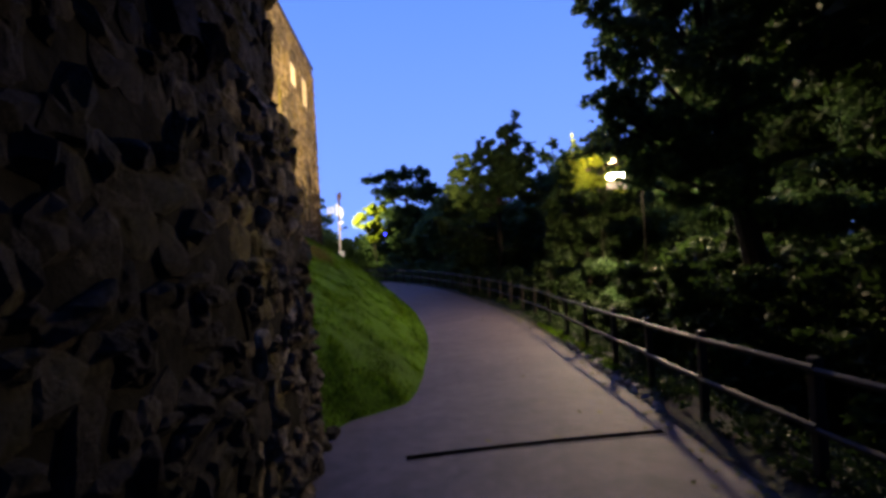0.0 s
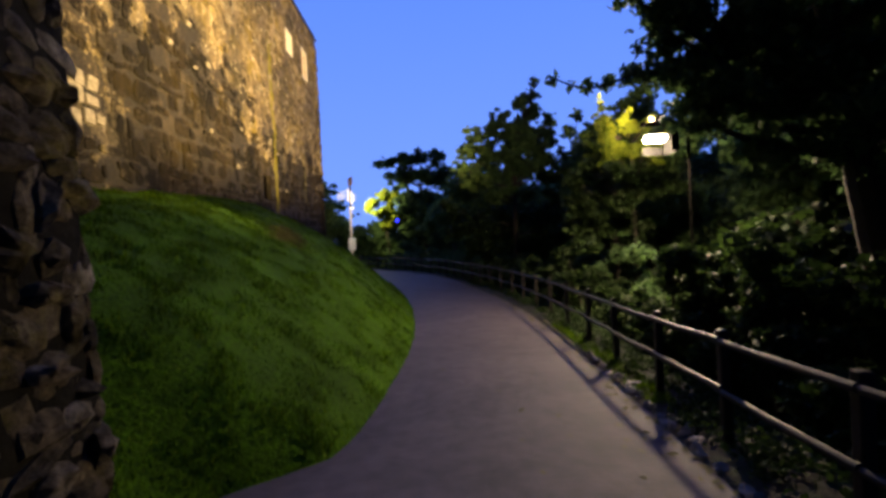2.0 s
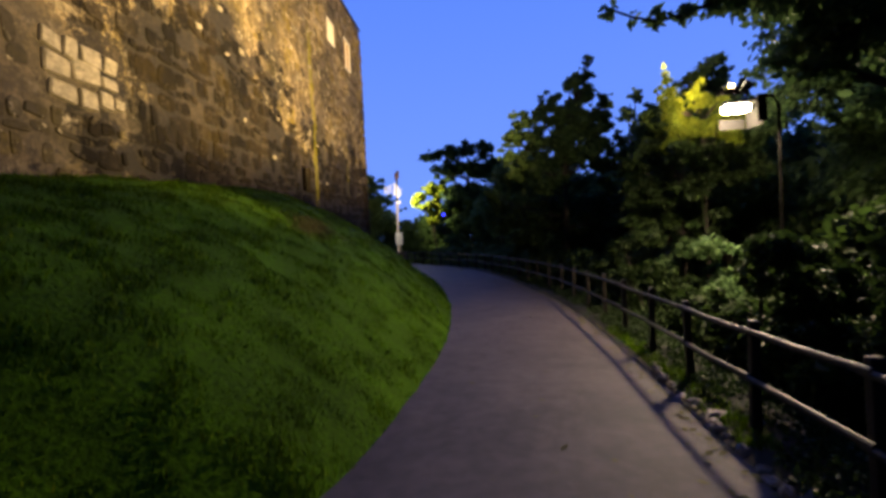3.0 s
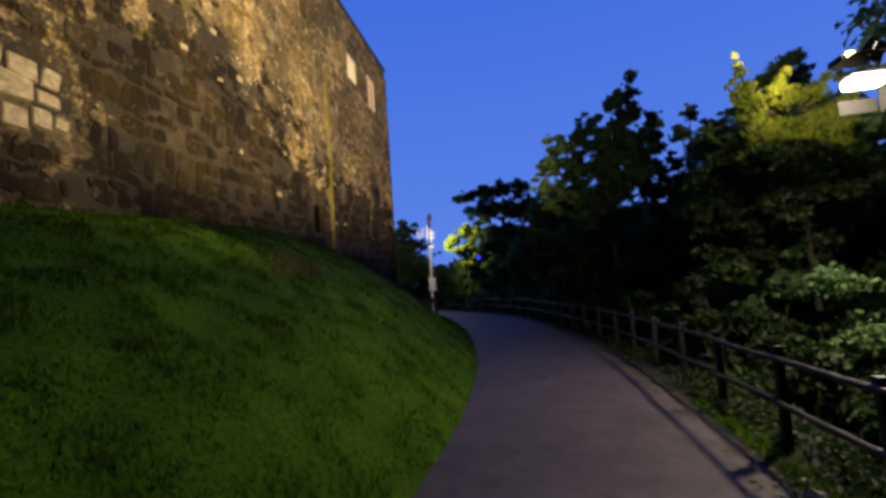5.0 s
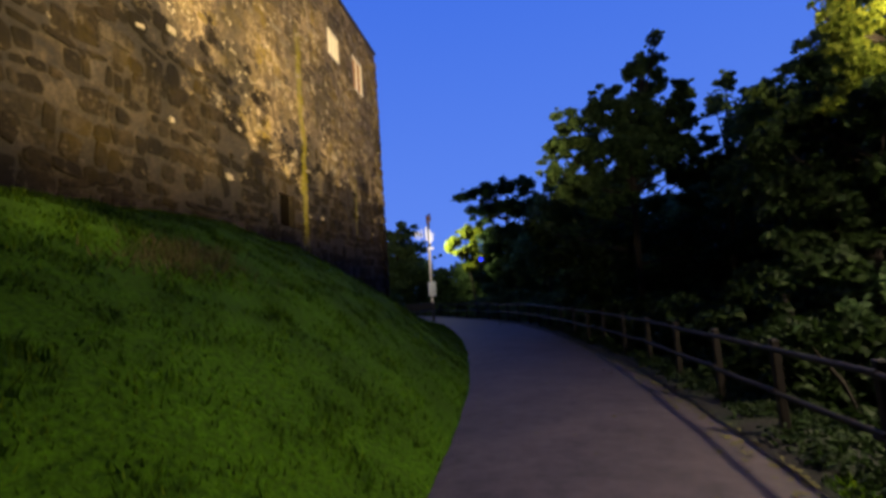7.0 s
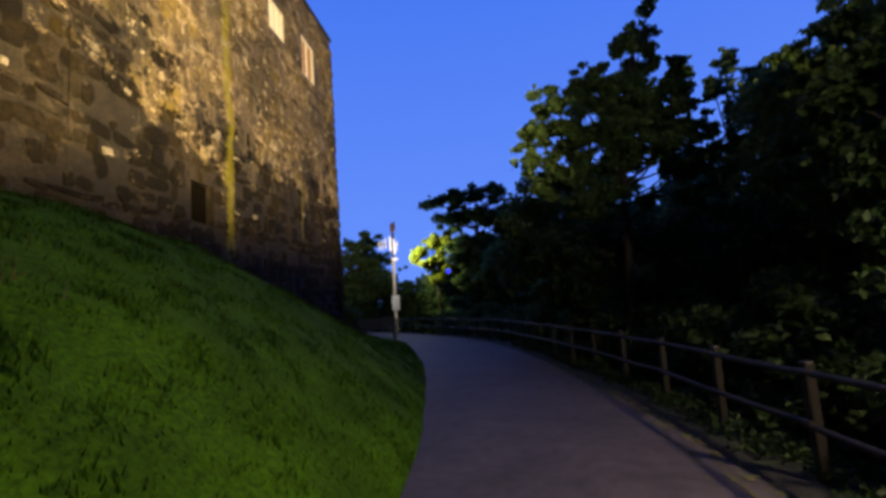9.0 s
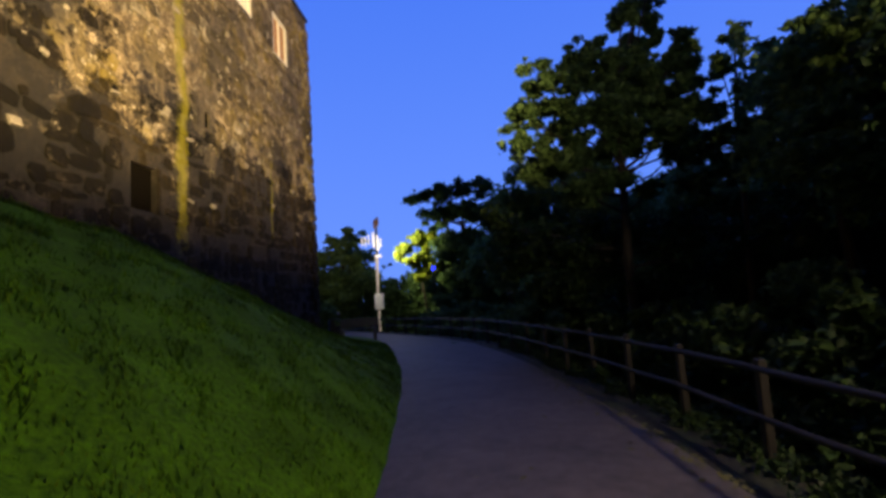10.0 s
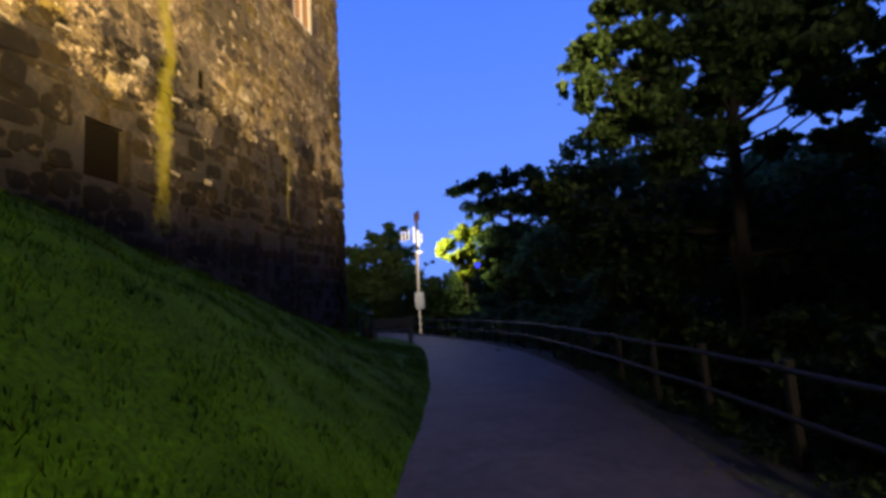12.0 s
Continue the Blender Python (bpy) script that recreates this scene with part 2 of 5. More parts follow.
def blade_material():
    m, n, l, b = material("grass_blades", 0.7)
    b.inputs["Specular IOR Level"].default_value = 0.12
    pick = n.new("ShaderNodeNewGeometry").outputs["Random Per Island"]
    big = tex_noise(n, l, world_place(n), 1.3, 5)
    col = ramp(n, l, pick, [(0.0, (0.024, 0.066, 0.001)), (0.8, (0.112, 0.230, 0.002)), (1.0, (0.17, 0.235, 0.006))])
    col = mix(n, l, 0.8, col, ramp(n, l, big, [(0.35, (0.40, 0.42, 0.4)), (0.62, (1.1, 1.1, 1.1))]), "MULTIPLY")
    tuft = tex_noise(n, l, world_place(n), 5.5, 4)
    col = mix(n, l, 0.75, col, ramp(n, l, tuft, [(0.36, (0.40, 0.44, 0.4)), (0.56, (1.1, 1.1, 1.1))]), "MULTIPLY")
    l.new(col, b.inputs["Base Color"])
    # thin blades let light through
    tr, mx = n.new("ShaderNodeBsdfTranslucent"), n.new("ShaderNodeMixShader")
    l.new(col, tr.inputs[0])
    mx.inputs[0].default_value = 0.4
    l.new(b.outputs[0], mx.inputs[1])
    l.new(tr.outputs[0], mx.inputs[2])
    l.new(mx.outputs[0], n["Material Output"].inputs[0])
    return m


M_ASPHALT, M_TURF, M_BLADE, M_LITTER_SHADED = asphalt(), soil(), blade_material(), litter()


def part(name, bm, mat, parent=None, label=""):
    me = bpy.data.meshes.new(name)
    bm.to_mesh(me)
    bm.free()
    me.materials.append(mat)
    ob = new(name, me)
    if parent:
        ob.parent = parent
    if label:
        tagged(ob, label)
    return ob


def from_arrays(name, verts, faces, mat, parent=None, smooth=False):
    me = bpy.data.meshes.new(name)
    me.from_pydata([tuple(v) for v in verts], [], faces)
    me.materials.append(mat)
    if smooth:
        me.shade_smooth()
    me.update()
    ob = new(name, me)
    if parent:
        ob.parent = parent
    return ob


def box(bm, lo, hi, bevel=0.0):
    c = [(a + b) / 2 for a, b in zip(lo, hi)]
    s = [b - a for a, b in zip(lo, hi)]
    r = bmesh.ops.create_cube(bm, size=1, matrix=Matrix.Translation(c) @ Matrix.Diagonal((*s, 1)))
    if bevel:
        es = list({e for v in r["verts"] for e in v.link_edges})
        bmesh.ops.bevel(bm, geom=es, offset=bevel, segments=2, affect="EDGES", profile=0.5)


def tube(bm, points, radii, sides=8):
    """A tapered round bar along a chain of points."""
    rings = []
    pts = [Vector(p) for p in points]
    for i, p in enumerate(pts):
        d = (pts[min(i + 1, len(pts) - 1)] - pts[max(i - 1, 0)]).normalized()
        a = d.orthogonal().normalized()
        c = d.cross(a)
        rings.append([bm.verts.new(p + radii[i] * (math.cos(k * math.tau / sides) * a + math.sin(k * math.tau / sides) * c)) for k in range(sides)])
    for r0, r1 in zip(rings, rings[1:]):
        # match the rings' starts, so that the bar does not twist
        k0 = min(range(sides), key=lambda k: (r1[k].co - r0[0].co).length)
        for k in range(sides):
            bm.faces.new((r0[k], r0[(k + 1) % sides], r1[(k + 1 + k0) % sides], r1[(k + k0) % sides]))
    bm.faces.new(rings[0][::-1])
    bm.faces.new(rings[-1])


# ---- plan: path edges, ground heights and the bank below the castle ----
LEFT = ([-30, -3, 3.6, 4.5, 4.9, 5.1, 5.25, 5.4, 5.7, 6.5, 7.6, 9, 10.5, 12.2, 14.5, 16.0, 18.5, 21, 23, 25.2, 27.5, 29.4, 32, 34, 37, 42, 60],
        [-0.7, -0.72, -0.95, -0.92, -0.80, -0.60, -0.40, -0.16, -0.03, 0.10, 0.21, 0.33, 0.37, 0.32, 0.18, -0.02, -0.38, -0.83, -1.32, -1.85, -2.5, -3.1, -4.1, -5.3, -7.4, -11.5, -28])
RIGHT = ([-30, -3, 0, 3.9, 4.8, 6.2, 7.5, 9.5, 12, 13.2, 15.8, 17.6, 20.5, 23, 26, 28.5, 30.2, 33.5, 37, 42, 60],
         [1.9, 2.0, 2.1, 2.34, 2.5, 2.68, 2.78, 2.92, 2.98, 2.93, 2.72, 2.48, 2.10, 1.58, 0.80, -0.25, -1.0, -3.1, -5.4, -9.4, -25])
LEVEL = ([-30, -5, 0, 3.7, 6, 9, 13, 20, 40, 80], [0.6, 0.2, 0.03, -0.13, -0.28, -0.36, -0.42, -0.45, -0.45, -0.4])
BANK = ([-30, 2, 5, 7, 9, 11.2, 14, 16, 18, 20, 23, 26.5, 30, 36, 80], [1.9, 2.0, 2.25, 2.5, 2.75, 2.98, 3.12, 3.05, 2.62, 2.15, 1.4, 0.65, 0.35, 0.1, 0.1])


def smooth_line(table):
    ys = np.arange(-30, 62, 0.1)
    v = np.interp(ys, *table)
    k = np.hanning(7)
    return ys, np.convolve(np.pad(v, 3, mode="edge"), k / k.sum(), mode="valid")


LEFT_S, RIGHT_S, LEVEL_S, BANK_S = (smooth_line(t) for t in (LEFT, RIGHT, LEVEL, BANK))


def left(y): return float(np.interp(y, *LEFT_S))
def right(y): return float(np.interp(y, *RIGHT_S))
def level(y): return float(np.interp(y, *LEVEL_S))


def rough_ground(x, y, size):
    return noise.noise(Vector((x * 0.9, y * 0.9, 3.1))) * 0.10 * size + noise.noise(Vector((x * 2.9, y * 2.9, 7.7))) * 0.055 * size


def ground_z(x, y):
    z, a, b = level(y), left(y), right(y)
    if x < a:
        span = max(a - WALL_X, 2.6)
        s = min((a - x) / span, 1.0)
        rise = float(np.interp(y, *BANK_S)) * (1 - (1 - s) ** float(np.interp(y, [10, 16, 20, 26], [1.8, 1.6, 1.3, 1.1])))
        return z + rise + rough_ground(x, y, min(1.0, (a - x) * 0.8)) + 0.02 * min(1, (a - x) / 0.1)
    if x > b:
        d = x - b
        return z + 0.03 * min(1, d / 0.1) - 0.42 * min(max(0, d - 0.5), 3.2) ** 1.1 + rough_ground(x, y, min(0.7, d))
    return z - 0.035 * min(1, (x - a) / 0.12, (b - x) / 0.12)


def build_ground():
    ys = np.concatenate([[-400, -200, -90, -50, -25], np.arange(-12, 0, 0.8), np.arange(0, 28, 0.2), np.arange(28, 46, 0.6), [48, 52, 58, 70, 100, 180, 400, 900]])
    lo = [-700, -300, -120, -60, -35, -22, -15, -11, -9, -7.5] + [-6.6 + 0.2 * i for i in range(33)] + [-0.1, -0.04]
    hi = [0.04, 0.12] + [0.25 + 0.25 * i for i in range(24)] + [7, 8.5, 11, 15, 22, 35, 60, 120, 300, 700]
    verts = []
    for y in ys:
        a, b = left(y), right(y)
        for x in [a + d for d in lo] + [a, a + 0.12, (a + b) / 2, b - 0.12, b] + [b + d for d in hi]:
            verts.append((x, y, ground_z(x, y)))
    w = len(lo) + 5 + len(hi)
    faces = [(r * w + c, r * w + c + 1, r * w + w + c + 1, r * w + w + c) for r in range(len(ys) - 1) for c in range(w - 1)]
    ob = from_arrays("ground", verts, faces, M_TURF, smooth=True)
    ob.data.materials.append(M_LITTER_SHADED)
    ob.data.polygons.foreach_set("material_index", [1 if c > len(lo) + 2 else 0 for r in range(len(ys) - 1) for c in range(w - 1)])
    return tagged(ob, "mown green turf bank rising from the path to the castle", "ground", kind="structure")


build_ground()


def build_path():
    ys = np.concatenate([np.arange(-14, 3.42, 0.3), [3.42], np.arange(3.5, 40, 0.25)])
    verts = []
    for y in ys:
        a, b, z = left(y), right(y), level(y)
        for k in range(9):
            u = k / 8
            ragged = 0.035 * noise.noise(Vector((y * 2.1, k, 0)))
            x = a + (b - a) * u + (ragged if k in (0, 8) else 0)
            verts.append((x, y, z + 0.006 + 0.03 * math.sin(u * math.pi)))
    faces = [(r * 9 + c, r * 9 + c + 1, r * 9 + 10 + c, r * 9 + 9 + c) for r in range(len(ys) - 1) for c in range(8)]
    return tagged(from_arrays("path", verts, faces, M_ASPHALT, smooth=True), "worn grey asphalt footpath curving below the castle", "path", kind="structure")


build_path()


# ---- rubble masonry ----
def stone_shapes(count, seed, jitter=0.13, cut=(0.08, 0.34)):
    """Unit stones: roughly four-sided with broken corners, a narrow worn arris and an uneven front."""
    rng, shapes = random.Random(seed), []
    for i in range(count):
        corner = [(sx * 0.5 + rng.uniform(-jitter, jitter), sy * 0.5 + rng.uniform(-jitter, jitter)) for sx, sy in ((-1, -1), (1, -1), (1, 1), (-1, 1))]
        outline = []
        for k in range(4):
            (px, py), (x, y), (qx, qy) = corner[k - 1], corner[k], corner[(k + 1) % 4]
            a, b = rng.uniform(*cut), rng.uniform(*cut)
            outline += [(x + (px - x) * a, y + (py - y) * a), (x + (qx - x) * b, y + (qy - y) * b)]
        tilt = (rng.uniform(-0.5, 0.5), rng.uniform(-0.5, 0.5))
        verts = [(x * 1.02, y * 1.02, -0.8) for x, y in outline] + [(x * 0.98, y * 0.98, 0.5 + 0.5 * (x * tilt[0] + y * tilt[1])) for x, y in outline]
        verts += [(x * 0.88, y * 0.88, 1.0 + x * tilt[0] + y * tilt[1] + rng.uniform(-0.15, 0.15)) for x, y in outline]
        faces = [(r + k, r + (k + 1) % 8, r + 8 + (k + 1) % 8, r + 8 + k) for r in (0, 8) for k in range(8)]
        faces.append(tuple(range(16, 24)))
        shapes.append((np.array(verts), faces))
    return shapes


SHAPES = stone_shapes(24, 5)
def craggy_shapes(count, seed):
    """Unit stones of a ruin: broken outlines, a pitted uneven front that falls away to the joints."""
    rng, shapes = random.Random(seed), []
    for i in range(count):
        turn = rng.uniform(0, 0.8)
        outline = []
        for k in range(8):
            a = turn + (k + rng.uniform(-0.25, 0.25)) * math.tau / 8
            r = 0.56 * rng.uniform(0.78, 1.1) / max(abs(math.cos(a)), abs(math.sin(a))) ** 0.55
            outline.append((r * math.cos(a), r * math.sin(a)))
        tilt = (rng.uniform(-0.9, 0.9), rng.uniform(-0.9, 0.9))
        verts = [(x * 1.0, y * 1.0, -1.2) for x, y in outline]
        for f, h, q in ((0.93, 0.25, 0.2), (0.55, 0.85, 0.4)):
            verts += [(x * f * rng.uniform(0.85, 1.08), y * f * rng.uniform(0.85, 1.08), h + x * tilt[0] + y * tilt[1] + rng.uniform(-q, q)) for x, y in outline]
        verts.append((rng.uniform(-0.15, 0.15), rng.uniform(-0.15, 0.15), 1.0 + rng.uniform(-0.4, 0.3)))
        faces = [(r + k, r + (k + 1) % 8, r + 8 + (k + 1) % 8, r + 8 + k) for r in (0, 8) for k in range(8)]
        faces += [(16 + k, 16 + (k + 1) % 8, 24) for k in range(8)]
        shapes.append((np.array(verts), faces))
    return shapes


CRAGGY = craggy_shapes(24, 15)
SQUARED = stone_shapes(24, 6, 0.07, (0.03, 0.13))


def shape_meshes(name, mat, shapes=SHAPES):
    out = []
    for v, f in shapes:
        me = bpy.data.meshes.new(name)
        me.from_pydata([tuple(p) for p in v], [], f)
        me.materials.append(mat)
        out.append(me)
    return out


def courses(rng, width, height, row, long, gaps=()):
    """Uneven courses of rubble on a flat of width x height: centre, size and lean of each stone."""
    out, v = [], 0.0
    while v < height:
        h = rng.uniform(*row)
        u = -rng.uniform(0, long[1])
        while u < width:
            w = rng.uniform(*long) * rng.choice((0.6, 0.8, 1.0, 1.0, 1.35))
            cu, cv = u + w / 2, v + h / 2 + 0.22 * h * math.sin(u * 0.9 + v * 2.3) + rng.uniform(-0.04, 0.04)
            hh = h * rng.uniform(0.62, 1.18)
            if 0 < cu < width and 0 < cv < height and not any(a - w / 2 < cu < b + w / 2 and c - hh / 2 < cv < d + hh / 2 for a, b, c, d in gaps):
                out.append((cu, cv, w * 0.97, hh, rng.uniform(-0.22, 0.22)))
            u += w
        v += h
    return out


def lay(stones, origin, u_dir, v_dir, deep, rng, meshes, parent, near, mat_far, far_name="far_rubble", shapes=SHAPES):
    """Stones on a wall's face: the near ones single pieces, the others joined."""
    o, u, v = Vector(origin), Vector(u_dir).normalized(), Vector(v_dir).normalized()
    n = u.cross(v)
    base = Matrix((u, v, n)).transposed().to_4x4()
    verts, faces, kept = [], [], 0
    for cu, cv, w, h, lean in stones:
        k = rng.randrange(len(SHAPES))
        m = Matrix.Translation(o + u * cu + v * cv) @ base @ Matrix.Rotation(lean, 4, "Z") @ Matrix.Diagonal((w, h, deep * rng.choice((0.25, 0.5, 0.8, 1.0, 1.3)), 1))
        if near(cu, cv) and kept < 300:
            kept += 1
            ob = new("stone", meshes[k])
            ob.parent, ob.matrix_basis = parent, m
        else:
            a = len(verts)
            verts += [m @ Vector(p) for p in shapes[k][0]]
            faces += [tuple(a + i for i in f) for f in shapes[k][1]]
    if verts:
        tagged(from_arrays(far_name, verts, faces, mat_far, parent), kind="stuff")


def pierced_wall(bm, x0, x1, y0, y1, z0, z1, holes):
    """A wall along y, from x0 to x1 thick, with rectangular holes (ya, yb, za, zb, depth from x1; None: right through)."""
    ys = sorted({y0, y1, *[h[0] for h in holes], *[h[1] for h in holes]})
    zs = sorted({z0, z1, *[h[2] for h in holes], *[h[3] for h in holes]})
    for a, b in zip(ys, ys[1:]):
        for c, d in zip(zs, zs[1:]):
            cut = next((h for h in holes if h[0] <= a and b <= h[1] and h[2] <= c and d <= h[3]), None)
            if cut is None:
                box(bm, (x0, a, c), (x1, b, d))
            elif cut[4] is not None:
                box(bm, (x0, a, c), (x1 - cut[4], b, d))
    bmesh.ops.remove_doubles(bm, verts=bm.verts, dist=1e-5)


WINDOW_BIG, WINDOW_SMALL, NICHE, HOLE, ARCH = (23.85, 25.0, 9.45, 10.95), (21.5, 22.55, 9.7, 10.75), (17.86, 18.5, 3.12, 3.98), (20.08, 20.26, 5.45, 5.85), (17.55, 18.05, 9.9, 10.8)


def mortar_material():
    """Old lime render and mortar between the stones, with a long streak of yellow-green algae below a spout."""
    m, n, l, b = material("old_lime_mortar", 0.9)
    co = world_place(n)
    f, g = tex_noise(n, l, co, 3.6, 12, 0.78), tex_noise(n, l, co, 1.1, 8, 0.7)
    col = ramp(n, l, f, [(0.38, (0.035, 0.026, 0.014)), (0.49, (0.20, 0.15, 0.08)), (0.60, (0.50, 0.40, 0.25))])
    col = mix(n, l, ramp(n, l, g, [(0.46, (0, 0, 0)), (0.62, (0.8, 0.8, 0.8))]), col, (0.15, 0.115, 0.03))
    col = mix(n, l, 0.8, col, ramp(n, l, tex_noise(n, l, co, 16, 8, 0.7), [(0.36, (0.3, 0.3, 0.3)), (0.6, (1.15, 1.15, 1.15))]), "MULTIPLY")
    col = mix(n, l, lime_flecks(n, l, co), col, (0.52, 0.46, 0.35))
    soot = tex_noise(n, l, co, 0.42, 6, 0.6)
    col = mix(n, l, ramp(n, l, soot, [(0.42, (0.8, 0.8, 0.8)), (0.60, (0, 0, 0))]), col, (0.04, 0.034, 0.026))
    col = mix(n, l, dark_patches(n, l, co), col, (0.10, 0.092, 0.082), "MULTIPLY")
    col = mix(n, l, algae_streaks(n, l, co), col, (0.20, 0.185, 0.012))
    l.new(col, b.inputs["Base Color"])
    bump(n, l, b, f, 0.9, 0.04)
    return m


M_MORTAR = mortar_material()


M_CURTAIN = plain("tan_blind", (0.42, 0.24, 0.12), 0.8, 0, 12, 0.15, 0.002)


def build_castle():
    rng = random.Random(11)
    castle = tagged(new("castle"), "tall rubble-stone castle wall, floodlit yellow, mossy and dark at its foot", "castle")
    holes = [(*WINDOW_BIG, 0.35), (*WINDOW_SMALL, 0.3), (*NICHE, 0.5), (*HOLE, 0.4), (*ARCH, 0.25)]
    bm = bmesh.new()
    pierced_wall(bm, WALL_X - 1.4, WALL_X, -9, CORNER_Y, -1.2, TOP_Z, holes)
    front = part("front_wall", bm, M_MORTAR, castle)
    bm = bmesh.new()
    box(bm, (-19, CORNER_Y - 1.4, -1.2), (WALL_X - 1.402, CORNER_Y - 0.002, TOP_Z))
    end = part("end_wall", bm, M_MORTAR, castle)
    bm = bmesh.new()
    box(bm, (-19, -9, -1.2), (-17.6, CORNER_Y - 1.402, TOP_Z))
    box(bm, (-17.598, -9, -1.2), (WALL_X - 1.402, -7.6, TOP_Z))
    part("back_wall", bm, M_MORTAR, castle)
    bm = bmesh.new()
    box(bm, (-19.06, -9.06, TOP_Z + 0.002), (WALL_X + 0.07, CORNER_Y + 0.07, TOP_Z + 0.14), 0.03)
    part("coping", bm, M_DARK, castle, "dark thin coping along the wall head")
    # windows: pale frames with two lights
    for (ya, yb, za, zb), deep, bars in ((WINDOW_BIG, 0.1, 1), (WINDOW_SMALL, 0.1, 2)):
        x = WALL_X - deep
        bm = bmesh.new()
        box(bm, (x - 0.012, ya + 0.02, za + 0.02), (x - 0.004, yb - 0.02, zb - 0.02))
        win = part("window", bm, M_CURTAIN if bars == 1 else M_WHITE, castle, "pale-framed window with a drawn tan blind, catching the floodlight")
        bm = bmesh.new()
        for a, b, c, d in ((ya, ya + 0.13, za, zb), (yb - 0.13, yb, za, zb), (ya + 0.131, yb - 0.131, za, za + 0.11), (ya + 0.131, yb - 0.131, zb - 0.11, zb)):
            box(bm, (x, a, c), (x + 0.06, b, d), 0.008)
        part("frame", bm, M_WHITE, win)
        for k in range(bars):
            y = ya + (yb - ya) * (k + 1) / (bars + 1)
            bm = bmesh.new()
            box(bm, (x - 0.002, y - 0.04, za + 0.112), (x + 0.05, y + 0.04, zb - 0.112), 0.006)
            part("mullion", bm, M_WHITE, win)
    # panels just behind the wall face, painted as the openings' shade
    bm = bmesh.new()
    box(bm, (WALL_X - 0.30, NICHE[0] + 0.01, NICHE[2] + 0.01), (WALL_X - 0.10, NICHE[1] - 0.01, NICHE[3] - 0.01))
    part("niche_shade", bm, M_RECESS_SHADE, castle, "near-black panel for the shade inside a small square niche")
    bm = bmesh.new()
    box(bm, (WALL_X - 0.36, HOLE[0] + 0.004, HOLE[2] + 0.004), (WALL_X - 0.04, HOLE[1] - 0.004, HOLE[3] - 0.004), 0.02)
    part("hole_shade", bm, M_RECESS_SHADE, castle, "near-black panel for the shade inside a narrow putlog hole")
    bm = bmesh.new()
    box(bm, (WALL_X - 0.03, NICHE[1] + 0.01, NICHE[2] - 0.03), (WALL_X + 0.03, NICHE[1] + 0.10, NICHE[3] + 0.03), 0.015)
    part("niche_jamb", bm, M_STONE, castle, "tan dressed jamb stone")
    bm = bmesh.new()
    tube(bm, [(WALL_X + 0.05, 15.03, 2.3), (WALL_X + 0.06, 15.1, 4.2), (WALL_X + 0.05, 15.12, 7.4)], [0.006, 0.006, 0.006], 6)
    part("conduit", bm, M_STONE, castle, "thin cable conduit running up the wall")
    # the patch of pale ashlar near the ruin, laid bare where the render fell
    pale = shape_meshes("pale_stone", M_PALE, SQUARED)
    gaps = [(h[0], h[1] + 0.1, h[2] + 1.2, h[3] + 1.2) for h in holes]
    patch = (8.6, 10.15, 4.72, 5.85)
    for cu, cv, w, h, lean in courses(rng, patch[1] - patch[0], patch[3] - patch[2] - 0.2, (0.24, 0.34), (0.3, 0.6)):
        ob = new("pale_stone", pale[rng.randrange(24)])
        ob.parent = front
        ob.matrix_basis = Matrix.Translation((WALL_X, patch[0] + cu, patch[2] - 1.2 + cv)) @ Matrix(((0, 0, 1, 0), (1, 0, 0, 0), (0, 1, 0, 0), (0, 0, 0, 1))) @ Matrix.Rotation(lean * 0.5, 4, "Z") @ Matrix.Diagonal((w * 0.95, h * 0.92, 0.05, 1))
    gaps.append(patch)
    laid = courses(rng, CORNER_Y + 2, TOP_Z + 1.0, (0.13, 0.40), (0.14, 0.52), [(a + 2, b + 2, c, d) for a, b, c, d in gaps])
    laid = [s for s in laid if rng.random() < (0.8 if s[1] < 6.5 else 0.62)]
    lay(laid, (WALL_X, -2, -1.2), (0, 1, 0), (0, 0, 1), 0.022, rng, shape_meshes("stone", M_STONE), front, lambda u, v: 11 < u < 21 and 3.4 < v < 7.5, M_STONE_FAR)
    # quoins up the corner
    z, k = -0.6, 0
    quoin = shape_meshes("quoin", M_STONE)
    while z < TOP_Z - 0.5:
        h = rng.uniform(0.32, 0.5)
        w = 0.75 if k % 2 else 0.45
        ob = new("quoin", quoin[k % 16])
        ob.parent = front
        ob.matrix_basis = Matrix.Translation((WALL_X, CORNER_Y - w / 2 + 0.03, z + h / 2)) @ Matrix(((0, 0, 1, 0), (1, 0, 0, 0), (0, 1, 0, 0), (0, 0, 0, 1))) @ Matrix.Diagonal((w, h, 0.07, 1))
        z, k = z + h, k + 1
    # scattered bright stones that stand out of the render
    for i in range(60):
        y, z = rng.uniform(11.5, 26), rng.uniform(3.2, 11.4)
        if any(a - 0.4 < y < b + 0.4 and c - 1.6 < z < d - 0.8 for a, b, c, d in gaps):
            continue
        ob = new("pale_stone", pale[i % 16])
        ob.parent = front
        ob.matrix_basis = Matrix.Translation((WALL_X + 0.02, y, z)) @ Matrix(((0, 0, 1, 0), (1, 0, 0, 0), (0, 1, 0, 0), (0, 0, 0, 1))) @ Matrix.Rotation(rng.uniform(-0.3, 0.3), 4, "Z") @ Matrix.Diagonal((rng.uniform(0.07, 0.24), rng.uniform(0.05, 0.14), 0.02, 1))
    return castle


build_castle()


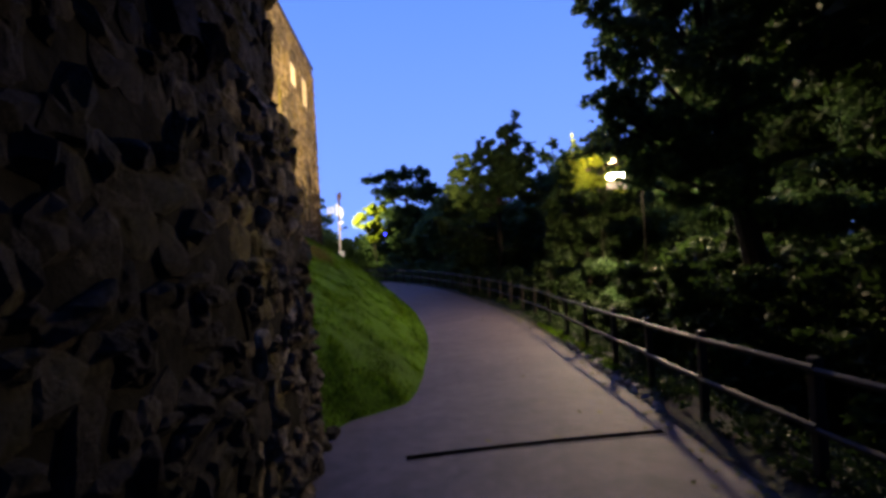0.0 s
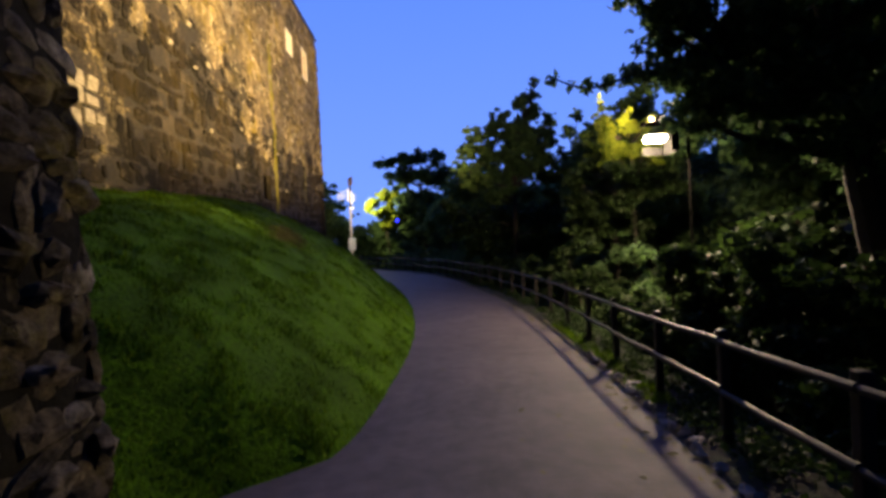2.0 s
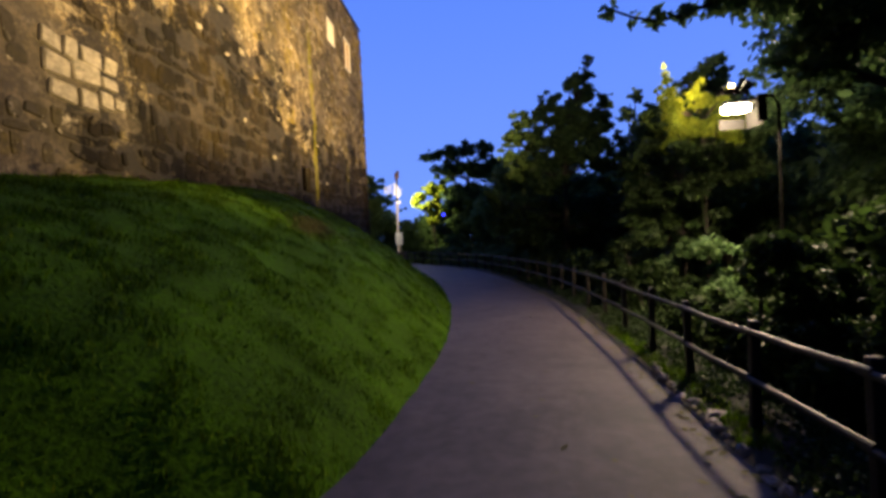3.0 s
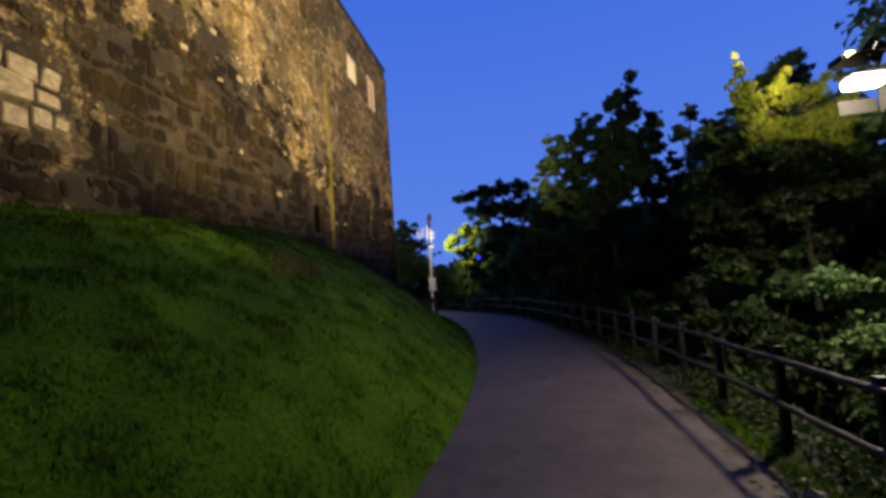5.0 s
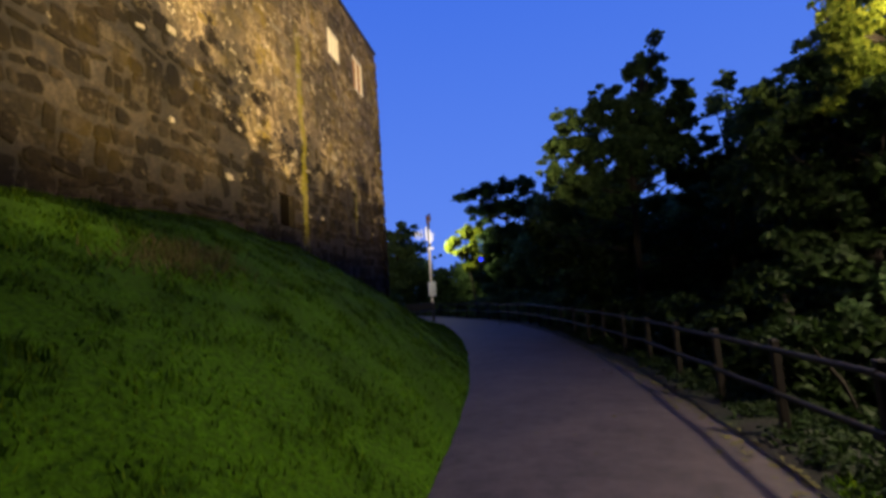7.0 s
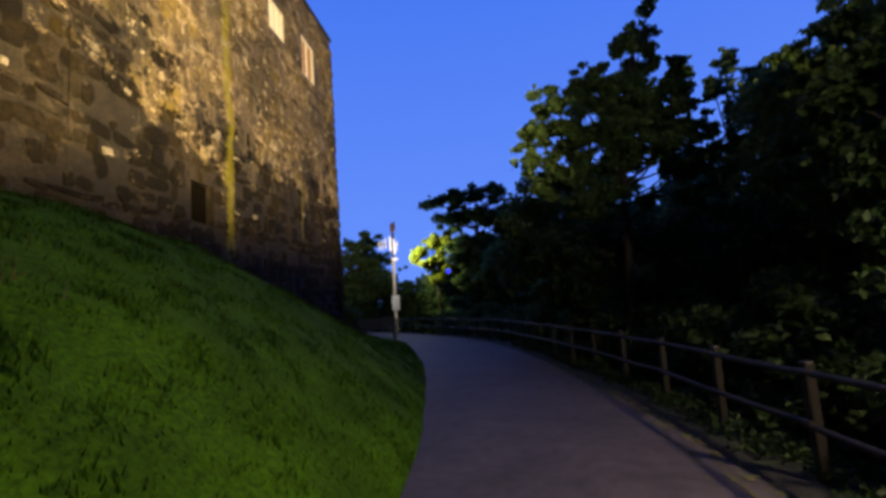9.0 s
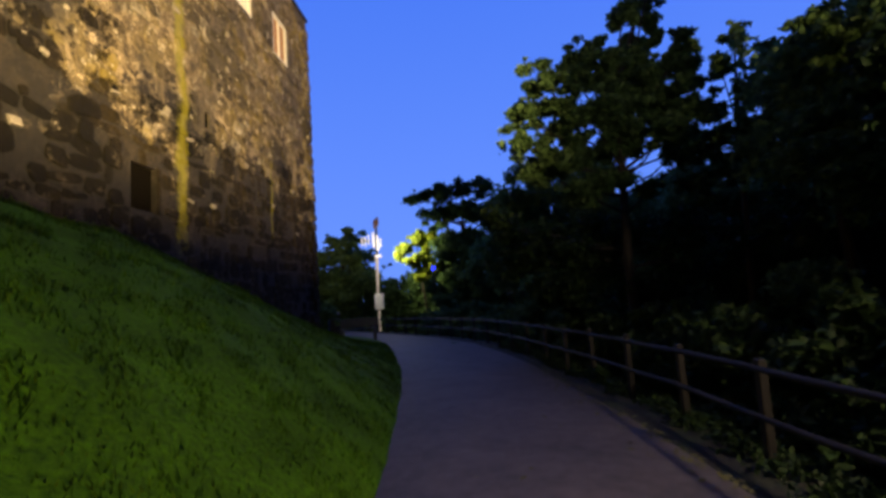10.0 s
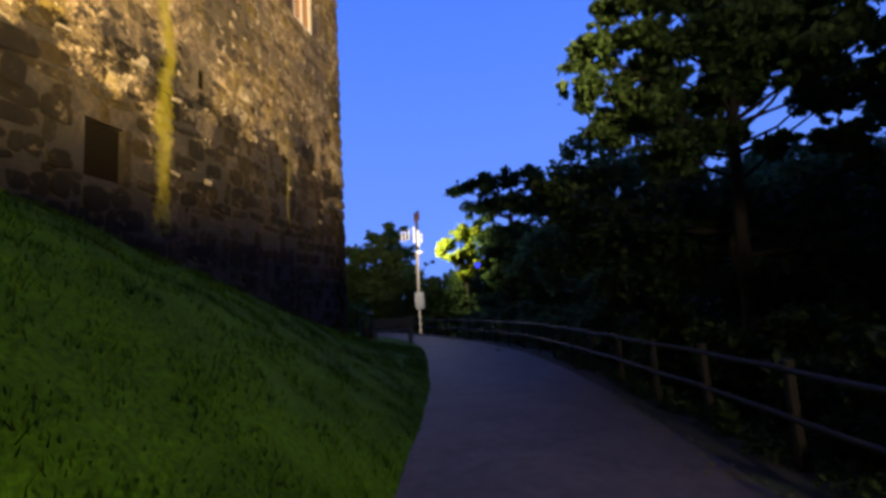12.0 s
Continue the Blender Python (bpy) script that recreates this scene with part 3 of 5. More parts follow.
def build_ruin():
    """The stub of an old curtain wall beside the path: a thick rough foot and a thinner upper wall set back on it."""
    rng = random.Random(23)
    ruin = tagged(new("ruined_wall"), "dark broken rubble stub of a curtain wall with mossy stones", "ruined wall")

    def block(name, outline, z0, z1, lean, rough):
        bm = bmesh.new()
        rows, grid = 14, []
        cx, cy = sum(p[0] for p in outline) / len(outline), sum(p[1] for p in outline) / len(outline)
        pts = []
        for (xa, ya), (xb, yb) in zip(outline, outline[1:] + outline[:1]):
            k = max(1, int(math.hypot(xb - xa, yb - ya) / 0.3))
            pts += [(xa + (xb - xa) * i / k, ya + (yb - ya) * i / k) for i in range(k)]
        for r in range(rows + 1):
            f = r / rows
            z = z0 + (z1 - z0) * f
            ring = []
            for x, y in pts:
                q = noise.noise(Vector((x * 2.2, y * 2.2, z * 2.2))) * rough * 0.5 - 0.01
                d = Vector((x - cx, y - cy, 0)).normalized()
                ring.append(bm.verts.new((x + d.x * q - lean * f * (1 if x > cx else 0), y + d.y * q, z + (0.25 * noise.noise(Vector((x * 1.5, y * 1.5, 0))) if r == rows else 0))))
            grid.append(ring)
        m = len(pts)
        for a, b in zip(grid, grid[1:]):
            for k in range(m):
                bm.faces.new((a[k], a[(k + 1) % m], b[(k + 1) % m], b[k]))
        bm.faces.new(grid[-1])
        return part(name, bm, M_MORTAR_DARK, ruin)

    foot = block("foot", [(-0.82, -9.0), (-0.80, 3.85), (-0.90, 4.32), (-1.4, 4.62), (-2.3, 4.6), (-2.3, -9.0)], -0.4, 2.62, 0.10, 0.05)
    upper = block("upper_wall", [(-1.12, -9.0), (-1.14, 4.3), (-1.35, 4.58), (-2.1, 4.5), (-2.1, -9.0)], 2.2, 7.2, 0.05, 0.05)
    near, ends = shape_meshes("stone", M_RUIN_SHADED, CRAGGY), shape_meshes("stone", M_RUIN_LIT, CRAGGY)
    far = M_RUIN_SHADED
    def rubble(run, high, row, long):
        """Small stones, some lost from their beds, some on end."""
        out = []
        for u, v, w, h, lean in courses(rng, run, high, row, long):
            if rng.random() < 0.93:
                out.append((u, v, w * 1.2, h * 1.24, lean * 1.6 + (1.4 if rng.random() < 0.18 else 0.0)))
        return out

    laid = rubble(6.55, 2.9, (0.07, 0.21), (0.08, 0.26))
    # worn: stones towards the lamp-facing end, laid in the lit copy
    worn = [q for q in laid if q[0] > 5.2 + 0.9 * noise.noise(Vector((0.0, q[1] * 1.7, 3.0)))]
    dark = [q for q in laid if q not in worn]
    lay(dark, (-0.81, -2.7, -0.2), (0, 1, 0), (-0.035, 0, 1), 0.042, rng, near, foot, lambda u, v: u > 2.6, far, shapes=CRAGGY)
    lay(worn, (-0.81, -2.7, -0.2), (0, 1, 0), (-0.035, 0, 1), 0.05, rng, ends, foot, lambda u, v: True, M_RUIN_LIT, "worn_rubble", shapes=CRAGGY)
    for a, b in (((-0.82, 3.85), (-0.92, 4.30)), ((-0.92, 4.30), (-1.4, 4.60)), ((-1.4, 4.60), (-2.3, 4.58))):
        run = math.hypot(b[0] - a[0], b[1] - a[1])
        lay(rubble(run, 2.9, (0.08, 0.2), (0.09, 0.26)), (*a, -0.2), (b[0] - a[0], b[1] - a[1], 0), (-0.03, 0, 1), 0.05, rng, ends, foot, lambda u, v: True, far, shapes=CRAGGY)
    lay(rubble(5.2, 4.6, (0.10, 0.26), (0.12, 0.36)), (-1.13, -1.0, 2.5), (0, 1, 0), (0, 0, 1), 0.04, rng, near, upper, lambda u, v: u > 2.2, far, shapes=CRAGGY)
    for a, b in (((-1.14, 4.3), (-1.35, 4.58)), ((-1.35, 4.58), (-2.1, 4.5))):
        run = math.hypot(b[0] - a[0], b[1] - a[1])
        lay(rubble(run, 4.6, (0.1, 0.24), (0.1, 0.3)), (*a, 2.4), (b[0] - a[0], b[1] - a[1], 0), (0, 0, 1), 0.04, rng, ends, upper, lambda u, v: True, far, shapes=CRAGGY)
    # loose rubble along the ledge and at the foot
    for i in range(26):
        ob = new("stone", near[i % 16])
        ob.parent = foot
        y = rng.uniform(-0.5, 3.3)
        ob.matrix_basis = Matrix.Translation((-1.02 + rng.uniform(-0.08, 0.08), y, 2.66)) @ Euler((rng.uniform(-0.4, 0.4), rng.uniform(-0.4, 0.4), rng.uniform(0, 3))).to_matrix().to_4x4() @ Matrix.Diagonal((rng.uniform(0.16, 0.34), rng.uniform(0.14, 0.26), rng.uniform(0.06, 0.14), 1))


# one even near-black colour between the ruin's stones
M_MORTAR_DARK = plain("near_black_mortar", (0.010, 0.009, 0.006), 0.95, 0, 8, 0.7, 0.05)
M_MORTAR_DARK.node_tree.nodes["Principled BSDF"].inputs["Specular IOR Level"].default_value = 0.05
build_ruin()


def build_footing_stones():
    rng = random.Random(31)
    meshes = shape_meshes("fallen_stone", M_RUIN_SHADED)
    for i in range(16):
        y = rng.uniform(2.0, 4.6)
        x = left(y) + rng.uniform(-0.12, 0.12)
        s = rng.uniform(0.08, 0.24)
        ob = tagged(new("fallen_stone", meshes[i % 16]), "small dark rubble stone fallen beside the ruined wall", "stone", "fallen stones")
        ob.matrix_basis = Matrix.Translation((x, y, level(y) + 0.02)) @ Matrix.Rotation(rng.uniform(0, 6), 4, "Z") @ Matrix.Diagonal((s, s * 0.8, s * 0.45, 1))


build_footing_stones()


# ---- path edge, drain and fence ----
def fence_x(y): return float(np.interp(y, *FENCE_S0))
def fence_place(s): return float(np.interp(s, FENCE_S, FENCE_Y))


FENCE_LINE = ([-30, 0, 3.9, 4.8, 6.2, 7.5, 9.5, 12, 13.2, 15.8, 17.6, 20.5, 23, 26, 28.5, 30.2, 33.5, 37, 42, 60],
              [2.3, 2.4, 2.64, 2.8, 2.98, 3.08, 3.22, 3.28, 3.27, 3.14, 2.92, 2.45, 1.9, 1.1, 0.05, -0.7, -2.8, -5.1, -9.1, -25])
FENCE_S0 = smooth_line(FENCE_LINE)
_fy = np.arange(-8, 40, 0.1)
_fx = np.array([fence_x(y) for y in _fy])
FENCE_S = np.concatenate([[0], np.cumsum(np.hypot(np.diff(_fx), np.diff(_fy)))])
FENCE_Y = _fy


def build_fence():
    fence = tagged(new("fence"), "weathered two-rail timber post fence along the path", "fence")
    s0 = float(np.interp(4.0, FENCE_Y, FENCE_S))
    step = 1.29
    ss = [s0 + step * k for k in range(-7, 31) if 0 <= s0 + step * k < FENCE_S[-1]]
    places = []
    rng = random.Random(4)
    for s in ss:
        y = fence_place(s)
        places.append(Vector((fence_x(y), y, level(y))))
    bm = bmesh.new()
    box(bm, (-0.034, -0.034, -0.4), (0.034, 0.034, 0.85), 0.010)
    post_mesh = bpy.data.meshes.new("post")
    bm.to_mesh(post_mesh)
    bm.free()
    post_mesh.materials.append(M_WOOD)
    for k, p in enumerate(places):
        q = places[min(k + 1, len(places) - 1)] - places[max(k - 1, 0)]
        ob = new("post", post_mesh)
        ob.parent = fence
        ob.matrix_basis = Matrix.Translation(p) @ Matrix.Rotation(math.atan2(q.y, q.x), 4, "Z") @ pose(0, 0, rng.uniform(-0.02, 0.02), rng.uniform(-1.5, 1.5), rng.uniform(-1.5, 1.5), 0)
    for a, b in zip(places, places[1:]):
        d = (b - a).normalized()
        side = Vector((-d.y, d.x, 0)) * 0.062
        for h in (0.79, 0.43):
            dz = [rng.uniform(-0.012, 0.012) for _ in "ab"]
            p, q = a + side - d * 0.06 + Vector((0, 0, h + dz[0])), b + side + d * 0.04 + Vector((0, 0, h - 0.012 + dz[1]))
            bm = bmesh.new()
            tube(bm, [p, p.lerp(q, 0.5) + Vector((0, 0, rng.uniform(-0.012, 0.006))), q], [0.023, 0.025, 0.022], 10)
            part("rail", bm, M_WOOD, fence)


build_fence()


def build_kerb():
    rng = random.Random(8)
    kerb = tagged(new("kerb"), "broken edging of pale weathered kerb stones beside the path", "kerb", kind="structure")
    meshes = shape_meshes("kerb_stone", M_KERB, CRAGGY)
    y = 4.3
    while y < 8.6:
        w = rng.uniform(0.07, 0.24)
        if rng.random() < 0.85:
            x = right(y) + rng.uniform(0.02, 0.14)
            ob = new("kerb_stone", meshes[rng.randrange(16)])
            ob.parent = kerb
            ob.matrix_basis = Matrix.Translation((x, y, level(y) + 0.01)) @ Matrix.Rotation(1.5 + rng.uniform(-0.4, 0.4), 4, "Z") @ Matrix.Diagonal((w, rng.uniform(0.07, 0.19), rng.uniform(0.02, 0.06), 1))
        y += w * 1.02
    return kerb


M_KERB = plain("pale_kerb_stone", (0.18, 0.160, 0.135), 0.6, 0, 20, 0.4, 0.01)
build_kerb()


def build_drain():
    drain = tagged(new("drain_channel"), "narrow dark drainage slot across the asphalt path", "drain", kind="structure")
    a, b = Vector((-0.1, 3.75, level(3.75) + 0.030)), Vector((2.16, 3.84, level(3.84) + 0.018))
    for k, (w, lift, mat, nm) in enumerate(((0.09, 0.004, M_RECESS_SHADE, "slot"), (0.025, 0.004, M_ASPHALT, "lip"))):
        bm = bmesh.new()
        d = (b - a).normalized()
        s = Vector((-d.y, d.x, 0))
        off = s * (0.0 if k == 0 else -0.05)
        for i in range(8):
            p, q = a.lerp(b, i / 8) + off, a.lerp(b, (i + 1) / 8) + off
            sag = [Vector((0, 0, 0.012 * math.sin(math.pi * (i + j) / 8))) for j in (0, 1)]
            p, q = p + sag[0], q + sag[1]
            up = Vector((0, 0, lift))
            vs = [bm.verts.new(v) for v in (p - s * w / 2 - up * 4, q - s * w / 2 - up * 4, q + s * w / 2 - up * 4, p + s * w / 2 - up * 4, p - s * w / 2 + up, q - s * w / 2 + up, q + s * w / 2 + up, p + s * w / 2 + up)]
            for f in ((4, 5, 6, 7), (0, 1, 5, 4), (2, 3, 7, 6), (1, 2, 6, 5), (3, 0, 4, 7)):
                bm.faces.new([vs[j] for j in f])
        part(nm, bm, mat, drain)


build_drain()


# ---- lamps, mast, bench ----
def build_street_lamp():
    x, y, z = LAMP
    base = ground_z(x + 0.5, y)
    lampost = tagged(new("street_lamp"), "dark steel street lamp glowing warm white among the leaves", "street lamp")
    bm = bmesh.new()
    tube(bm, [(x + 0.5, y, base - 0.2), (x + 0.5, y, base + 1.0), (x + 0.5, y, z + 0.1), (x + 0.42, y, z + 0.24), (x + 0.1, y, z + 0.22)], [0.05, 0.04, 0.024, 0.024, 0.024], 10)
    part("pole", bm, M_SOOT, lampost)
    bm = bmesh.new()
    box(bm, (x - 0.34, y - 0.12, z + 0.13), (x + 0.14, y + 0.12, z + 0.18), 0.02)
    part("housing", bm, M_DARK, lampost)
    bm = bmesh.new()
    box(bm, (x - 0.32, y - 0.11, z + 0.02), (x + 0.04, y + 0.11, z + 0.128), 0.03)
    part("lens", bm, M_LAMP, lampost, "glowing warm white lens")
    bm = bmesh.new()
    # unseen plates, added to keep lamplight off the wood and the dim tree
    box(bm, (x + 0.145, y - 0.20, z - 0.22), (x + 0.165, y + 0.26, z + 0.215), 0.006)
    box(bm, (x + 0.02, y - 0.28, z - 0.2), (x + 0.165, y - 0.262, z + 0.215), 0.004)
    box(bm, (x - 0.26, y + 0.272, z - 0.20), (x + 0.143, y + 0.286, z - 0.035), 0.004)
    part("shield", bm, M_SOOT, lampost, "flat dark plates added round the lens to block lamplight")
    flood = tagged(new("floodlight"), "small dark floodlight on the lamp pole aimed at the castle", "floodlight")
    flood.matrix_basis = look(FLOOD, FLOOD_AIM)
    bm = bmesh.new()
    box(bm, (-0.13, -0.09, -0.02), (0.13, 0.09, 0.05), 0.02)
    for lo, hi in (((-0.13, 0.075, -0.10), (0.13, 0.09, -0.022)), ((-0.13, -0.09, -0.10), (0.13, -0.075, -0.022)), ((-0.13, -0.074, -0.10), (-0.115, 0.074, -0.022)), ((0.115, -0.074, -0.10), (0.13, 0.074, -0.022))):
        box(bm, lo, hi)
    part("housing", bm, M_DARK, flood)
    bm = bmesh.new()
    # unseen visor and lips, added to keep the beam off bank and tall tree
    box(bm, (FLOOD.x - 0.32, FLOOD.y - 0.16, FLOOD.z - 0.045), (FLOOD.x + 0.05, FLOOD.y + 0.28, FLOOD.z - 0.035), 0.004)
    box(bm, (FLOOD.x - 0.32, FLOOD.y + 0.04, FLOOD.z - 0.034), (FLOOD.x - 0.312, FLOOD.y + 0.28, FLOOD.z + 0.03))
    box(bm, (FLOOD.x - 0.311, FLOOD.y + 0.272, FLOOD.z - 0.034), (FLOOD.x - 0.12, FLOOD.y + 0.28, FLOOD.z + 0.03))
    box(bm, (FLOOD.x - 0.119, FLOOD.y + 0.272, FLOOD.z - 0.034), (FLOOD.x - 0.02, FLOOD.y + 0.28, FLOOD.z + 0.15))
    visor = part("visor", bm, M_SOOT, flood, "flat dark visor added to cut off the beam below")
    visor.matrix_basis = look(FLOOD, FLOOD_AIM).inverted()
    bm = bmesh.new()
    box(bm, (-0.113, -0.073, -0.030), (0.113, 0.073, -0.024))
    part("glass", bm, M_FLOOD, flood, "glowing flat glass")
    bm = bmesh.new()
    tube(bm, [(0, 0, 0.05), (0.02, -0.16, 0.10), (0.0, -0.36, -0.08)], [0.02, 0.02, 0.02], 6)
    part("bracket", bm, M_DARK, flood)


build_street_lamp()


def build_mast():
    x, y = -5.62, 40.0
    g = ground_z(x, y)
    mast = tagged(new("light_mast"), "slim pale mast with glowing white panels and a cabinet", "mast")
    bm = bmesh.new()
    tube(bm, [(x - 0.1, y, g - 0.2), (x - 0.08, y, 1.9), (x - 0.02, y, 4.3)], [0.035, 0.04, 0.11], 10)
    # pole and collar are no lamps; emission stands for the light on them
    part("pole", bm, M_LED_DIM, mast, "pale tapering pole, its lit look put in as glow")
    bm = bmesh.new()
    tube(bm, [(x, y, 4.32), (x + 0.03, y, 5.7), (x + 0.06, y, 6.9)], [0.10, 0.09, 0.07], 10)
    part("upper_pole", bm, M_DARK, mast)
    for k, (dx, z0, z1, w) in enumerate(((-0.92, 5.10, 5.68, 0.035), (-0.70, 5.05, 5.74, 0.035), (-0.47, 5.15, 5.85, 0.035), (-0.14, 4.95, 5.95, 0.07), (0.12, 4.7, 5.75, 0.06), (0.31, 4.9, 5.5, 0.03))):
        bm = bmesh.new()
        box(bm, (x + dx - w, y - 0.2, z0), (x + dx + w, y - 0.1, z1), 0.03)
        part("panel", bm, M_LED, mast, "glowing white panel")
    bm = bmesh.new()
    box(bm, (x - 1.0, y - 0.09, 5.4), (x + 0.45, y - 0.03, 5.46))
    part("crossarm", bm, M_METAL, mast)
    bm = bmesh.new()
    box(bm, (x - 0.09, y - 0.12, 4.28), (x + 0.28, y + 0.1, 4.46), 0.03)
    part("collar", bm, M_LED, mast)
    for dx, z0 in ((0.02, 6.2), (0.2, 6.35)):
        bm = bmesh.new()
        box(bm, (x + dx - 0.11, y - 0.2, z0), (x + dx + 0.07, y - 0.1, z0 + 0.6), 0.03)
        part("unlit_panel", bm, M_RED, mast, "unlit reddish-brown panel")
    bm = bmesh.new()
    box(bm, (x - 0.25, y - 0.35, 0.88), (x + 0.29, y - 0.07, 1.88), 0.02)
    cab = part("cabinet", bm, M_LED_CAB, mast, "white metal cabinet")
    bm = bmesh.new()
    box(bm, (x - 0.21, y - 0.362, 0.93), (x + 0.25, y - 0.352, 1.83))
    part("cabinet_door", bm, M_LED_CAB, cab)


M_RED = plain("rusty_red_panel", (0.10, 0.05, 0.04), 0.6)
M_LED_CAB = plain("white_cabinet_paint", (0.8, 0.78, 0.72), 0.5, 0, 5, 0.08, 0.001)
build_mast()
# added spot with no lamp behind it, whitens the mast's cabinet
lamp("cabinet_fill_light", "SPOT", (-5.7, 37.6, 4.4), 260, (1.0, 0.9, 0.75), 0.1, (-5.6, 40, 1.4), 40, 0.6)


def build_blue_signal():
    sig = tagged(new("signal_lamp"), "tiny deep blue signal lamp on a thin post", "lamp")
    x, y = -1.65, 37.2
    bm = bmesh.new()
    tube(bm, [(x, y, ground_z(x, y) - 0.1), (x, y, 2.95)], [0.03, 0.025], 8)
    part("post", bm, M_DARK, sig)
    bm = bmesh.new()
    bmesh.ops.create_uvsphere(bm, u_segments=12, v_segments=8, radius=0.12, matrix=Matrix.Translation((x, y, 3.04)))
    part("lens", bm, M_BLUE, sig, "glowing blue lens")


build_blue_signal()


def build_bench():
    x, y = -4.15, 29.4
    g = ground_z(x, y)
    bench = tagged(new("bench"), "dark grey slatted park bench beside the path", "bench")
    bench.matrix_basis = pose(x, y, g, 0, 0, 8)
    for k in range(4):
        bm = bmesh.new()
        box(bm, (-0.78, -0.24 + 0.12 * k, 0.42), (0.78, -0.14 + 0.12 * k, 0.455), 0.008)
        part("seat_slat", bm, M_BENCH, bench)
    for k in range(3):
        bm = bmesh.new()
        box(bm, (-0.78, 0.24, 0.52 + 0.12 * k), (0.78, 0.275, 0.62 + 0.12 * k), 0.008)
        part("back_slat", bm, M_BENCH, bench)
    for sx in (-0.68, 0.68):
        bm = bmesh.new()
        box(bm, (sx - 0.06, -0.24, -0.06), (sx + 0.06, 0.24, 0.418), 0.02)
        box(bm, (sx - 0.05, 0.19, 0.40), (sx + 0.05, 0.238, 0.86), 0.01)
        part("end_support", bm, M_BENCH, bench, "dark grey concrete end support")
    bm = bmesh.new()
    bx, by = -5.25, 29.6
    bg = ground_z(bx, by)
    bin_ = tagged(new("litter_bin"), "dark round litter bin on the grass beside the bench", "litter bin")
    tube(bm, [(bx, by, bg - 0.05), (bx, by, bg + 0.1), (bx, by, bg + 0.8)], [0.22, 0.24, 0.26], 16)
    part("body", bm, M_DARK, bin_)
    bm = bmesh.new()
    tube(bm, [(bx, by, bg + 0.95), (bx, by, bg + 1.02), (bx, by, bg + 1.08)], [0.28, 0.27, 0.12], 16)
    part("hood", bm, M_BENCH, bin_)
    for a in (0, 2.1, 4.2):
        bm = bmesh.new()
        c, s = 0.22 * math.cos(a), 0.22 * math.sin(a)
        tube(bm, [(bx + c, by + s, bg + 0.78), (bx + c, by + s, bg + 0.97)], [0.015, 0.015], 6)
        part("hood_bar", bm, M_DARK, bin_)


M_BENCH = plain("grey_weathered_slats", (0.07, 0.07, 0.07), 0.6, 0, 20, 0.3, 0.003)
build_bench()


# ---- trees and shrubs ----
def leaf_mesh(name, clumps, count, size, mat, parent, rng, sides=True):
    """Leaves scattered through clumps (centre, radii): folded pointed blades of four triangles' worth, turned at random."""
    c = np.array([k[0] for k in clumps])
    r = np.array([k[1] for k in clumps])
    weight = np.prod(r, axis=1) ** 0.75
    pick = rng.choice(len(clumps), count, p=weight / weight.sum())
    d = rng.normal(size=(count, 3))
    d /= np.linalg.norm(d, axis=1)[:, None]
    at = c[pick] + r[pick] * d * (rng.random(count) ** 0.42)[:, None] * rng.uniform(0.7, 1.25, count)[:, None]
    n = rng.normal(size=(count, 3)) + np.array([0, 0, 0.8])
    n /= np.linalg.norm(n, axis=1)[:, None]
    u = np.cross(n, rng.normal(size=(count, 3)))
    u /= np.linalg.norm(u, axis=1)[:, None]
    v = np.cross(n, u)
    s = (size * rng.uniform(0.55, 1.35, count))[:, None]
    fold = n * s * 0.18
    p = np.stack([at - u * s * 0.5, at + v * s * 0.30 + fold, at + u * s * 0.62, at - v * s * 0.30 + fold], 1).reshape(-1, 3)
    i = np.arange(count)[:, None] * 4
    f = np.concatenate([i + np.array([0, 1, 2]), i + np.array([0, 2, 3])], 1).reshape(-1, 3)
    me = bpy.data.meshes.new(name)
    me.vertices.add(len(p))
    me.vertices.foreach_set("co", p.ravel())
    me.loops.add(f.size)
    me.loops.foreach_set("vertex_index", f.ravel())
    me.polygons.add(len(f))
    me.polygons.foreach_set("loop_start", np.arange(0, f.size, 3))
    me.materials.append(mat)
    me.update(calc_edges=True)
    ob = new(name, me)
    ob.parent = parent
    return ob


